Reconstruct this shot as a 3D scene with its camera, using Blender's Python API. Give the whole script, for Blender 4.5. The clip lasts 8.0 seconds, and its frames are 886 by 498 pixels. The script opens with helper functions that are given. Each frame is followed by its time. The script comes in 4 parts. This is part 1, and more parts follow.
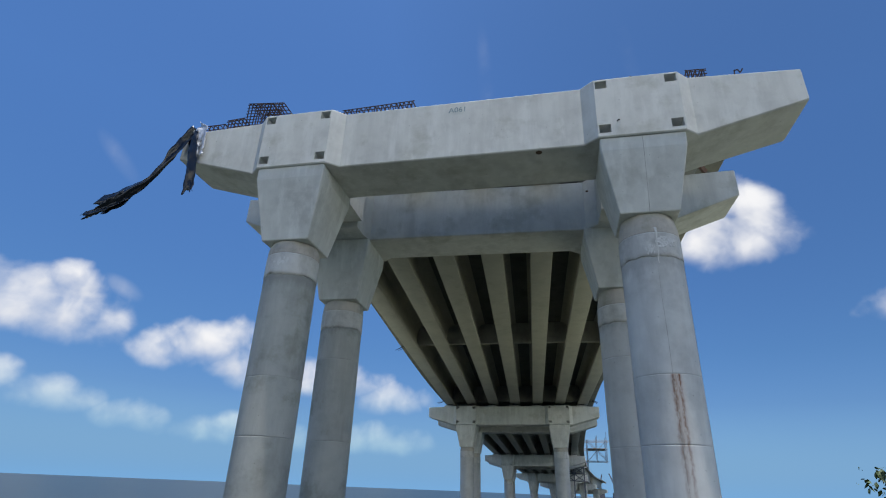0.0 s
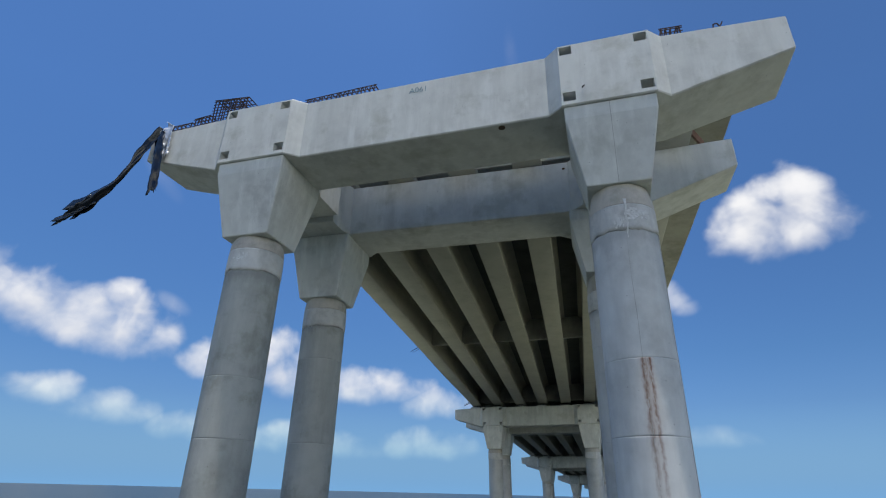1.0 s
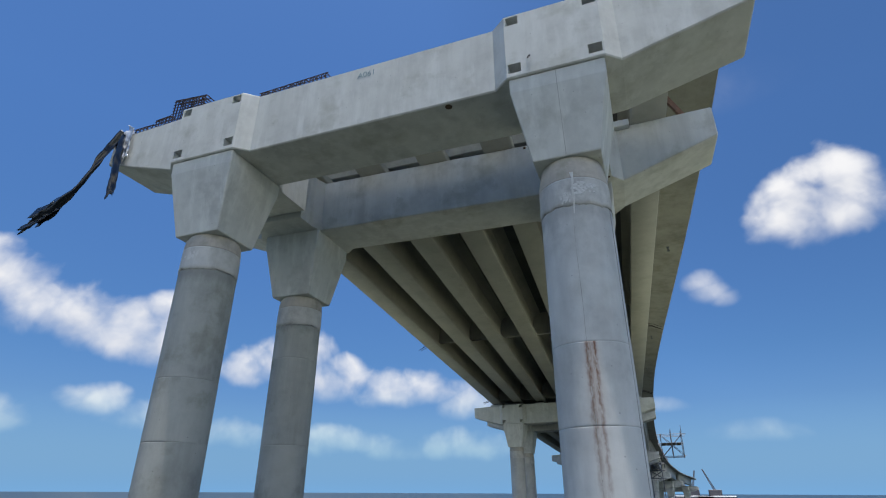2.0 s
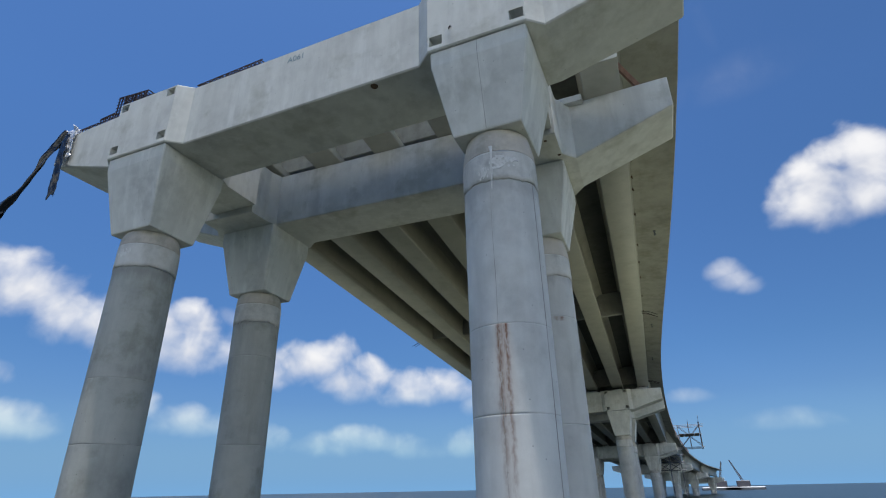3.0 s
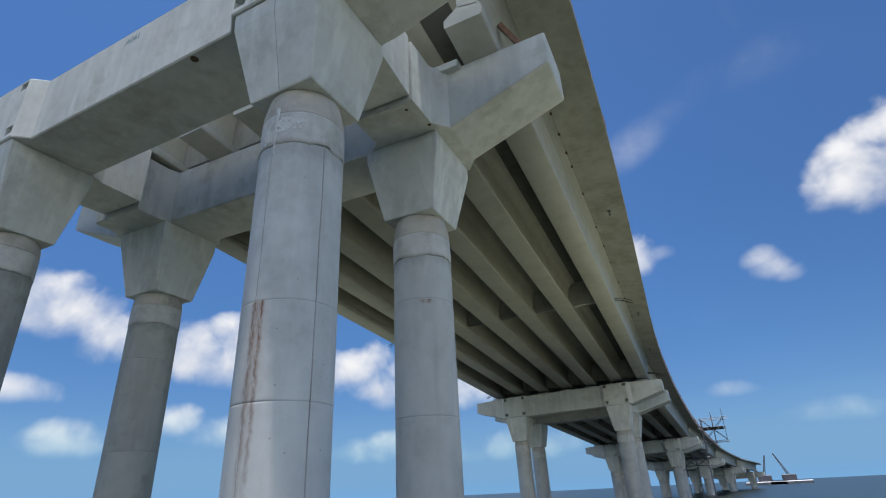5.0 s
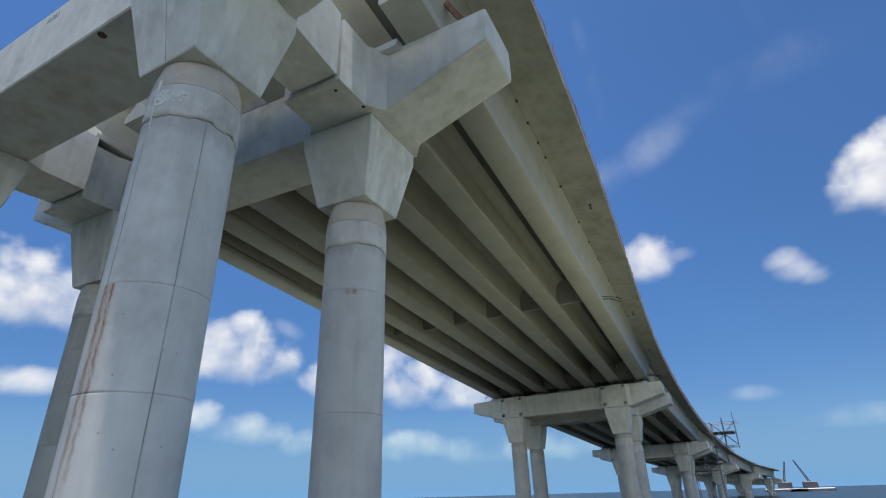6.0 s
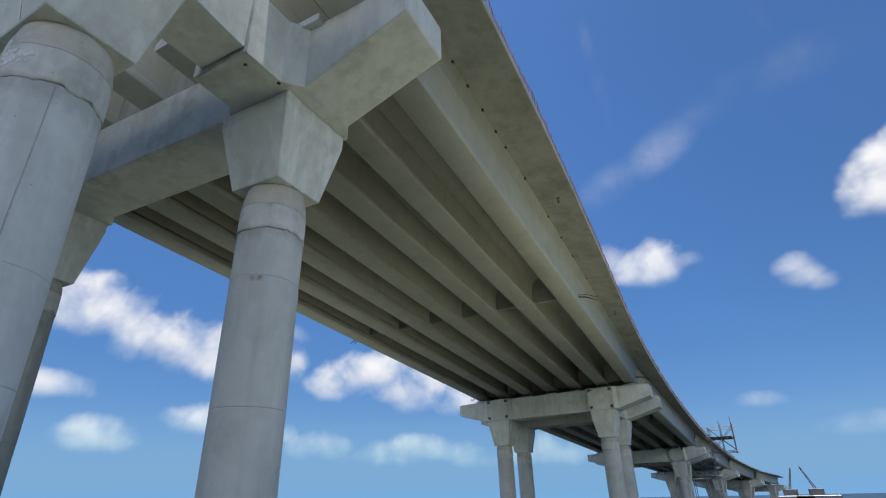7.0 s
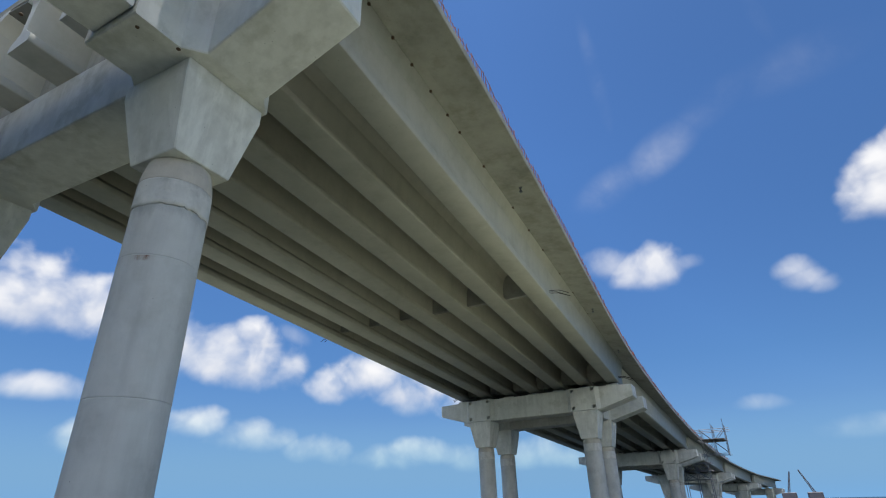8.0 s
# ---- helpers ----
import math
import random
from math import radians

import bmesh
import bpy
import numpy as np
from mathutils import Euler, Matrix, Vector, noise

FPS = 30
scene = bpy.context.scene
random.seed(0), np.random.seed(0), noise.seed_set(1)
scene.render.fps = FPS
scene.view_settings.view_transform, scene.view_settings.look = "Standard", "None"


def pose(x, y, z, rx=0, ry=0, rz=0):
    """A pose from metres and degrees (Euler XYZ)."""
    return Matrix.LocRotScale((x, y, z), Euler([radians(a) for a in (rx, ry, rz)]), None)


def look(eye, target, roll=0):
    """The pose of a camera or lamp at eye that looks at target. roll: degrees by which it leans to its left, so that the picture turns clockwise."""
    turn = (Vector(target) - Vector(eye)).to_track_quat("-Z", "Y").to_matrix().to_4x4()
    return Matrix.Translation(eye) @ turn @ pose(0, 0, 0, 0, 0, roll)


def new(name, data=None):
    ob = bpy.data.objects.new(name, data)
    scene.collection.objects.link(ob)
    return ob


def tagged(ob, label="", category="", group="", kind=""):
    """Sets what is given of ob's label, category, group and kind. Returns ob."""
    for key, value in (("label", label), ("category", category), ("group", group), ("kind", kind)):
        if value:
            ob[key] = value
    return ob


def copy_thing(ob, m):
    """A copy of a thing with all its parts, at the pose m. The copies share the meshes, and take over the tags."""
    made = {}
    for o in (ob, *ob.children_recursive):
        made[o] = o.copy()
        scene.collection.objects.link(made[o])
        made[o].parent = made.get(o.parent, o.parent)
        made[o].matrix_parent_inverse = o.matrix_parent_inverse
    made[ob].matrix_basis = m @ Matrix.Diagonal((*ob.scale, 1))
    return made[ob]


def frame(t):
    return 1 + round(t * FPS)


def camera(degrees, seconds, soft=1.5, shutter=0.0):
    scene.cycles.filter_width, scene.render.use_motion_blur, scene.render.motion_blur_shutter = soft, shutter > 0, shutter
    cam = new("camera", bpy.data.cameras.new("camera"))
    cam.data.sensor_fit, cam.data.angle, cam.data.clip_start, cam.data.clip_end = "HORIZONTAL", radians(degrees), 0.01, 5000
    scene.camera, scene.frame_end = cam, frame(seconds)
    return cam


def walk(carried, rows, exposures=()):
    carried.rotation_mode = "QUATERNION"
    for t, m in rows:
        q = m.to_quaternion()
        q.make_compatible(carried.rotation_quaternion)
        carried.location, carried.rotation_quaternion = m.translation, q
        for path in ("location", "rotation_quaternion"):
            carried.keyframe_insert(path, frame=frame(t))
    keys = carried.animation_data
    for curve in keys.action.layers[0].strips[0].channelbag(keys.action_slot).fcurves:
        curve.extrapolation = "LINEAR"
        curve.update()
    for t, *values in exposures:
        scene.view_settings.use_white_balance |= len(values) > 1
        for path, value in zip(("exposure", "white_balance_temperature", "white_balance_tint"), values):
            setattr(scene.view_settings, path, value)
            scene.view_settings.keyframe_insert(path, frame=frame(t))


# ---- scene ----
cam = camera(79.5, 8.0, soft=1.1)
PATH = [
    (0, (2.596, 0.426, 2.256), (2.195, 2.203, 3.08), 2.3),
    (0.5, (3.264, 0.997, 2.265), (2.794, 2.756, 3.093), 2.1),
    (1, (3.92, 1.549, 2.248), (3.388, 3.288, 3.081), 1.4),
    (1.5, (4.579, 2.069, 2.27), (3.988, 3.788, 3.106), 0.8),
    (3, (6.507, 3.686, 2.226), (5.808, 5.368, 3.052), -1.1),
    (3.5, (7.188, 4.224, 2.227), (6.472, 5.899, 3.052), -2.0),
    (4, (7.842, 4.775, 2.146), (7.109, 6.442, 2.974), -2.8),
    (4.5, (8.478, 5.369, 2.073), (7.719, 7.02, 2.909), -3.1),
    (6, (10.254, 7.293, 2.066), (9.405, 8.896, 2.909), -1.6),
    (6.5, (10.77, 7.985, 2.042), (9.908, 9.578, 2.889), -1.2),
    (7, (11.292, 8.678, 2.004), (10.427, 10.266, 2.859), -1.1),
    (7.5, (11.729, 9.388, 1.958), (10.866, 10.972, 2.822), -1.2),
    (8, (12.166, 10.142, 1.939), (11.303, 11.725, 2.804), -1.1),
]
walk(cam, [(t, look(eye, target, roll)) for t, eye, target, roll in PATH], [(0.0, 0.29), (4.5, 0.29), (8.0, 0.36)])

# ---- sky, sun ----
SUN_DIR = Vector((0.07, -0.065, 1.0)).normalized()      # towards the sun
sun_el = math.asin(SUN_DIR.z)
sun_az = math.atan2(SUN_DIR.x, SUN_DIR.y)
sun = new("sun", bpy.data.lights.new("sun", "SUN"))
sun.data.energy, sun.data.angle, sun.data.color = 4.8, radians(0.53), (1.0, 0.97, 0.93)
sun.matrix_world = look((0, 0, 0), -SUN_DIR)

# heading from +y towards +x, elevation, half width, half height (degrees), density: each cloud is a heap of lobes
CLOUDS = [
    (-50.5, 13.0, 5.8, 3.7, 1.0), (-56.5, 13.9, 5.0, 3.0, 1.0), (-48.8, 15.4, 2.8, 2.0, 1.0), (-63.5, 16.0, 5.0, 3.4, 1.0), (-69.0, 16.2, 4.8, 3.8, 1.0),
    (-39.4, 10.9, 3.0, 2.2, 1.0), (-35.9, 11.8, 3.5, 3.0, 1.0), (-32.0, 10.2, 4.0, 2.4, 1.0), (-26.0, 9.3, 3.2, 2.2, 0.95), (-22.3, 9.3, 3.8, 2.0, 0.9), (-17.8, 7.9, 3.6, 1.7, 0.75),
    (-53.0, 7.0, 3.0, 1.5, 0.75), (-47.3, 6.0, 3.6, 1.8, 0.8), (-41.3, 4.8, 3.2, 1.6, 0.75), (-61.0, 5.3, 3.2, 1.7, 0.7), (-65.5, 9.3, 3.2, 1.4, 0.7),
    (-32.3, 4.2, 5.6, 1.6, 0.72), (-18.0, 4.1, 5.0, 1.7, 0.75), (-25.5, 3.6, 3.0, 1.2, 0.5),
    (18.6, 23.2, 4.9, 3.9, 1.0), (16.4, 25.4, 2.6, 2.2, 1.0), (20.0, 25.5, 3.2, 2.1, 1.0), (15.9, 22.6, 2.8, 2.3, 1.0), (31.0, 15.3, 3.0, 2.0, 0.9),
    (7.0, 18.6, 1.5, 1.2, 0.52), (7.5, 17.5, 1.6, 1.3, 0.5), (8.7, 16.9, 1.3, 0.9, 0.42),
    (-9.6, 22.2, 2.0, 1.9, 0.5), (-5.9, 20.9, 3.0, 2.4, 0.78), (-5.3, 22.4, 1.6, 1.5, 0.6), (-2.3, 21.2, 1.6, 0.9, 0.45),
    (1.8, 7.6, 2.2, 0.9, 0.45), (8.6, 4.9, 3.6, 1.2, 0.45),
]
# thin high cloud: the same, and its slant in degrees
CIRRUS = [(-8.6, 30.2, 5.0, 2.2, 0.20, 25), (-2.2, 32.6, 5.2, 2.4, 0.24, 28), (4.2, 35.5, 5.2, 2.0, 0.17, 24), (13.0, 36.2, 7.0, 2.6, 0.13, 0),
          (-7.7, 41.5, 1.0, 6.5, 0.17, 5), (10.9, 43.0, 1.0, 5.0, 0.14, 8), (-44.8, 16.1, 2.2, 1.0, 0.34, -24), (-48.5, 27.5, 3.2, 1.0, 0.16, -42)]


def build_world():
    w = bpy.data.worlds.new("sky")
    scene.world = w
    w.use_nodes = True
    nt = w.node_tree
    nt.nodes.clear()
    N, L = nt.nodes.new, nt.links.new

    def math_node(op, a, b=None, clamp=False):
        n = N("ShaderNodeMath")
        n.operation, n.use_clamp = op, clamp
        for i, v in enumerate((a, b)):
            if v is None:
                continue
            if isinstance(v, (int, float)):
                n.inputs[i].default_value = v
            else:
                L(v, n.inputs[i])
        return n.outputs[0]

    def dot(v, d):
        n = N("ShaderNodeVectorMath")
        n.operation = "DOT_PRODUCT"
        L(v, n.inputs[0])
        n.inputs[1].default_value = d
        return n.outputs["Value"]

    sky = N("ShaderNodeTexSky")
    sky.sky_type, sky.sun_disc = "NISHITA", False
    sky.sun_elevation, sky.sun_rotation = sun_el, sun_az
    sky.air_density, sky.dust_density, sky.ozone_density = 1.0, 1.0, 3.0
    co = N("ShaderNodeTexCoord").outputs["Generated"]
    def fbm(vec, scale, detail, rough=0.55):
        n = N("ShaderNodeTexNoise")
        n.inputs["Scale"].default_value, n.inputs["Detail"].default_value = scale, detail
        n.inputs["Roughness"].default_value = rough
        L(vec, n.inputs["Vector"])
        return n

    warp = N("ShaderNodeVectorMath")
    warp.operation = "MULTIPLY_ADD"
    L(fbm(co, 7.0, 4.0).outputs["Color"], warp.inputs[0])
    warp.inputs[1].default_value = (0.07, 0.07, 0.05)
    L(co, warp.inputs[2])
    puff = fbm(warp.outputs[0], 13.0, 3.0, 0.5)
    small = fbm(warp.outputs[0], 38.0, 4.0, 0.55)
    veil = fbm(warp.outputs[0], 5.0, 5.0, 0.6)
    lobe = N("ShaderNodeTexVoronoi")                     # rounded billows along the rims
    lobe.feature = "SMOOTH_F1"
    lobe.inputs["Scale"].default_value, lobe.inputs["Smoothness"].default_value = 24.0, 0.6
    L(warp.outputs[0], lobe.inputs["Vector"])
    rough = math_node("ADD", math_node("MULTIPLY", math_node("SUBTRACT", puff.outputs["Fac"], 0.50), 1.9),
                      math_node("MULTIPLY", math_node("SUBTRACT", small.outputs["Fac"], 0.5), 0.55))
    rough = math_node("ADD", rough, math_node("MULTIPLY", math_node("SUBTRACT", 0.40, lobe.outputs["Distance"]), 0.65))

    def oval(az, el, hw, hh, slant=0.0):
        """Across and up within an oval patch of sky, and whether it lies ahead."""
        a, e = radians(az), radians(el)
        mid = Vector((math.sin(a) * math.cos(e), math.cos(a) * math.cos(e), math.sin(e)))
        side = Vector((math.cos(a), -math.sin(a), 0))
        up = side.cross(mid)
        c, n = math.cos(radians(slant)), math.sin(radians(slant))
        side, up = side * c + up * n, up * c - side * n
        return (math_node("DIVIDE", dot(co, side), math.sin(radians(hw))), math_node("DIVIDE", dot(co, up), math.sin(radians(hh))),
                math_node("GREATER_THAN", dot(co, mid), 0.5))

    total = None
    under = None
    for az, el, hw, hh, dens in CLOUDS:
        u, v, ahead = oval(az, el, 1.36 * hw, 1.34 * hh)
        vv = math_node("MAXIMUM", v, math_node("MULTIPLY", v, -1.7))      # flatter base
        r2 = math_node("ADD", math_node("MULTIPLY", u, u), math_node("MULTIPLY", vv, vv))
        m = math_node("ADD", math_node("SUBTRACT", 1.0, r2), rough)
        crisp = math_node("MAXIMUM", 0.48, math_node("ADD", 0.70, math_node("MULTIPLY", v, 0.40)))     # firm tops, ragged thin bases
        m = math_node("MULTIPLY", math_node("MULTIPLY", m, crisp, clamp=True), ahead)
        m = math_node("MULTIPLY", m, dens)
        total = m if total is None else math_node("MAXIMUM", total, m)
        shade = math_node("ADD", math_node("MULTIPLY", v, -0.62), math_node("MULTIPLY", math_node("SUBTRACT", 0.68, puff.outputs["Fac"]), 1.35), clamp=True)
        d = math_node("MULTIPLY", m, shade)
        under = d if under is None else math_node("MAXIMUM", under, d)
    for az, el, hw, hh, dens, slant in CIRRUS:
        u, v, ahead = oval(az, el, hw, hh, slant)
        r2 = math_node("ADD", math_node("MULTIPLY", u, u), math_node("MULTIPLY", v, v))
        body = math_node("MULTIPLY", math_node("SUBTRACT", 1.0, r2, clamp=True), ahead)
        m = math_node("MULTIPLY", math_node("MULTIPLY", math_node("SUBTRACT", veil.outputs["Fac"], 0.34), 2.6, clamp=True), body)
        total = math_node("MAXIMUM", total, math_node("MULTIPLY", m, dens * 1.5))
    # unseen cumulus bank in the southern sky, added to brighten the south faces
    field = N("ShaderNodeTexNoise")
    field.inputs["Scale"].default_value, field.inputs["Detail"].default_value = 3.2, 8.0
    L(co, field.inputs["Vector"])
    rest = math_node("MULTIPLY", math_node("SUBTRACT", field.outputs["Fac"], 0.40), 7.0, clamp=True)
    away = math_node("MULTIPLY", math_node("SUBTRACT", dot(co, (0.10, -0.995, 0.0)), 0.05), 3.0, clamp=True)
    bank = math_node("MULTIPLY", math_node("SUBTRACT", 0.50, dot(co, (0, 0, 1))), 5.0, clamp=True)
    far = math_node("MULTIPLY", math_node("MULTIPLY", rest, away), bank)
    total = math_node("MAXIMUM", total, far)
    tint = N("ShaderNodeMixRGB")
    L(under, tint.inputs["Fac"])
    tint.inputs["Color1"].default_value = (CLOUD_WHITE * 1.08, CLOUD_WHITE * 1.08, CLOUD_WHITE * 1.10, 1)
    tint.inputs["Color2"].default_value = (CLOUD_WHITE * 0.56, CLOUD_WHITE * 0.61, CLOUD_WHITE * 0.73, 1)
    lit = N("ShaderNodeMixRGB")                          # the unseen bank is boosted far above the other clouds as fill light
    L(far, lit.inputs["Fac"])
    L(tint.outputs["Color"], lit.inputs["Color1"])
    lit.inputs["Color2"].default_value = (CLOUD_WHITE * 2.6, CLOUD_WHITE * 2.6, CLOUD_WHITE * 2.45, 1)
    mix = N("ShaderNodeMixRGB")
    smooth = N("ShaderNodeMapRange")
    smooth.interpolation_type = "SMOOTHSTEP"
    L(total, smooth.inputs["Value"])
    L(smooth.outputs["Result"], mix.inputs["Fac"])
    blue = N("ShaderNodeMixRGB")
    blue.blend_type = "MULTIPLY"
    blue.inputs["Fac"].default_value = 1.0
    L(sky.outputs["Color"], blue.inputs["Color1"])
    grade = N("ShaderNodeMixRGB")
    lift = N("ShaderNodeMapRange")
    L(dot(co, (0, 0, 1)), lift.inputs["Value"])
    lift.inputs["From Min"].default_value, lift.inputs["From Max"].default_value = 0.0, 0.22
    L(lift.outputs["Result"], grade.inputs["Fac"])
    grade.inputs["Color1"].default_value = SEA_TINT
    grade.inputs["Color2"].default_value = SKY_TINT
    L(grade.outputs["Color"], blue.inputs["Color2"])
    haze = N("ShaderNodeMapRange")                       # thin sea haze dims the lowest sky
    L(dot(co, (0, 0, 1)), haze.inputs["Value"])
    haze.inputs["From Min"].default_value, haze.inputs["From Max"].default_value = 0.0, 0.55
    haze.inputs["To Min"].default_value, haze.inputs["To Max"].default_value = 0.72, 1.08
    low = N("ShaderNodeVectorMath")
    low.operation = "SCALE"
    L(blue.outputs["Color"], low.inputs[0])
    deep = N("ShaderNodeMapRange")                       # the sky is deepest high to the north-east
    L(dot(co, Vector((0.45, 0.60, 0.66)).normalized()), deep.inputs["Value"])
    deep.inputs["From Min"].default_value, deep.inputs["From Max"].default_value = 0.75, 1.0
    deep.inputs["To Min"].default_value, deep.inputs["To Max"].default_value = 1.0, 0.76
    L(math_node("MULTIPLY", haze.outputs["Result"], deep.outputs["Result"]), low.inputs["Scale"])
    mist = N("ShaderNodeMixRGB")                         # sea haze along the horizon
    rim = N("ShaderNodeMapRange")
    L(dot(co, (0, 0, 1)), rim.inputs["Value"])
    rim.inputs["From Min"].default_value, rim.inputs["From Max"].default_value = 0.0, 0.14
    rim.inputs["To Min"].default_value, rim.inputs["To Max"].default_value = 0.95, 0.0
    L(rim.outputs["Result"], mist.inputs["Fac"])
    L(low.outputs[0], mist.inputs["Color1"])
    mist.inputs["Color2"].default_value = HAZE_BLUE
    L(mist.outputs["Color"], mix.inputs["Color1"])
    pale = N("ShaderNodeMixRGB")                         # the lowest clouds stand behind sea haze
    near = N("ShaderNodeMapRange")
    L(dot(co, (0, 0, 1)), near.inputs["Value"])
    near.inputs["From Min"].default_value, near.inputs["From Max"].default_value = 0.05, 0.17
    L(near.outputs["Result"], pale.inputs["Fac"])
    pale.inputs["Color1"].default_value = (CLOUD_WHITE * 0.58, CLOUD_WHITE * 0.84, CLOUD_WHITE * 0.93, 1)
    L(lit.outputs["Color"], pale.inputs["Color2"])
    L(pale.outputs["Color"], mix.inputs["Color2"])
    bg = N("ShaderNodeBackground")
    bg.inputs["Strength"].default_value = SKY_STRENGTH
    L(mix.outputs["Color"], bg.inputs["Color"])
    out = N("ShaderNodeOutputWorld")
    L(bg.outputs["Background"], out.inputs["Surface"])


SKY_STRENGTH, CLOUD_WHITE = 0.10, 7.0
SEA_TINT = (0.60, 0.82, 1.22, 1)
SKY_TINT = (0.475, 0.755, 1.07, 1)
HAZE_BLUE = (1.55, 3.4, 5.9, 1)
build_world()

# ---- materials ----
def ramp(nt, fac, stops):
    n = nt.nodes.new("ShaderNodeValToRGB")
    el = n.color_ramp.elements
    while len(el) < len(stops):
        el.new(0.5)
    for e, (p, c) in zip(el, stops):
        e.position, e.color = p, (*c, 1)
    nt.links.new(fac, n.inputs["Fac"])
    return n.outputs["Color"]


def noise_tex(nt, vec, scale, detail=5.0, rough=0.55, stretch=None):
    n = nt.nodes.new("ShaderNodeTexNoise")
    n.inputs["Scale"].default_value, n.inputs["Detail"].default_value, n.inputs["Roughness"].default_value = scale, detail, rough
    if stretch:
        m = nt.nodes.new("ShaderNodeMapping")
        m.inputs["Scale"].default_value = stretch
        nt.links.new(vec, m.inputs["Vector"])
        vec = m.outputs["Vector"]
    nt.links.new(vec, n.inputs["Vector"])
    return n.outputs["Fac"]


def mix_col(nt, fac, a, b, mode="MIX"):
    n = nt.nodes.new("ShaderNodeMixRGB")
    n.blend_type = mode
    for sock, v in (("Fac", fac), ("Color1", a), ("Color2", b)):
        if isinstance(v, (int, float)):
            n.inputs[sock].default_value = v
        elif isinstance(v, tuple):
            n.inputs[sock].default_value = (*v, 1)
        else:
            nt.links.new(v, n.inputs[sock])
    return n.outputs["Color"]


def calc(nt, op, a, b=0.0, clamp=False):
    n = nt.nodes.new("ShaderNodeMath")
    n.operation, n.use_clamp = op, clamp
    for i, v in enumerate((a, b)):
        if isinstance(v, (int, float)):
            n.inputs[i].default_value = v
        else:
            nt.links.new(v, n.inputs[i])
    return n.outputs[0]


def base_mat(name, roughness=0.8, metallic=0.0):
    m = bpy.data.materials.new(name)
    m.use_nodes = True
    b = m.node_tree.nodes["Principled BSDF"]
    b.inputs["Roughness"].default_value, b.inputs["Metallic"].default_value = roughness, metallic
    return m, m.node_tree, b


def concrete(name, tone, blotch=0.16, streak=0.12, seed=0.0, rust=None, own=9.0, mottle=0.35, relief=0.35, pale=0.35, stain=0.45, lip=None, rough=0.82, crack=None):
    """Precast concrete: cloudy blotches, run-down streaks, pin holes, fine grain."""
    m, nt, b = base_mat(name, rough)
    L = nt.links.new
    geo = nt.nodes.new("ShaderNodeNewGeometry")
    info = nt.nodes.new("ShaderNodeObjectInfo")
    off = nt.nodes.new("ShaderNodeVectorMath")
    off.operation = "ADD"
    shift = nt.nodes.new("ShaderNodeCombineXYZ")
    L(calc(nt, "MULTIPLY", info.outputs["Random"], own), shift.inputs[0])
    shift.inputs[1].default_value = seed
    L(geo.outputs["Position"], off.inputs[0])
    L(shift.outputs[0], off.inputs[1])
    p = off.outputs[0]
    big = noise_tex(nt, p, 0.9, 6, 0.6)
    mid = noise_tex(nt, p, 4.5, 7, 0.65)
    run = noise_tex(nt, p, 2.2, 6, 0.6, (1.0, 1.0, 0.12))
    fine = noise_tex(nt, p, 60.0, 3, 0.6)
    dark = tuple(c * (1 - 2.2 * blotch) for c in tone)
    lite = tuple(min(0.8, c * (1 + 1.5 * blotch)) for c in tone)
    col = ramp(nt, big, [(0.30, dark), (0.5, tone), (0.72, lite)])
    col = mix_col(nt, calc(nt, "MULTIPLY", ramp(nt, mid, [(0.42, (0, 0, 0)), (0.62, (1, 1, 1))]), mottle), col, lite)
    col = mix_col(nt, calc(nt, "MULTIPLY", ramp(nt, run, [(0.50, (0, 0, 0)), (0.68, (1, 1, 1))]), streak * 4), col,
                  tuple(c * 0.72 for c in tone))
    milk = noise_tex(nt, p, 3.4, 5, 0.6, (1.0, 1.0, 0.20))           # pale laitance run down the faces
    col = mix_col(nt, calc(nt, "MULTIPLY", ramp(nt, milk, [(0.50, (0, 0, 0)), (0.66, (1, 1, 1))]), pale), col,
                  tuple(min(0.8, c * 1.28) for c in tone))
    damp = noise_tex(nt, p, 1.15, 7, 0.62)                           # brown-green weather stains
    col = mix_col(nt, calc(nt, "MULTIPLY", ramp(nt, damp, [(0.54, (0, 0, 0)), (0.68, (1, 1, 1))]), stain), col,
                  (tone[0] * 0.52, tone[1] * 0.52, tone[2] * 0.43))
    if lip:                                                          # dark weeping below the collar's lip
        zed = nt.nodes.new("ShaderNodeSeparateXYZ")
        L(geo.outputs["Position"], zed.inputs[0])
        ragged = noise_tex(nt, geo.outputs["Position"], 3.2, 6, 0.65, (1.0, 1.0, 0.35))
        edge = calc(nt, "ADD", zed.outputs[2], calc(nt, "MULTIPLY", calc(nt, "SUBTRACT", ragged, 0.5), 0.9))
        ww = nt.nodes.new("ShaderNodeMapRange")
        L(edge, ww.inputs["Value"])
        ww.inputs["From Min"].default_value, ww.inputs["From Max"].default_value = lip - 0.34, lip - 0.12
        col = mix_col(nt, calc(nt, "MULTIPLY", ww.outputs[0], 0.5), col, tuple(c * 0.5 for c in tone))
    col = mix_col(nt, calc(nt, "MULTIPLY", fine, 0.14), col, tuple(c * 0.6 for c in tone))
    cell = nt.nodes.new("ShaderNodeTexVoronoi")
    cell.inputs["Scale"].default_value = 7.0
    L(p, cell.inputs["Vector"])
    hole = ramp(nt, cell.outputs["Distance"], [(0.05, (1, 1, 1)), (0.085, (0, 0, 0))])
    pick = nt.nodes.new("ShaderNodeSeparateColor")
    L(cell.outputs["Color"], pick.inputs[0])
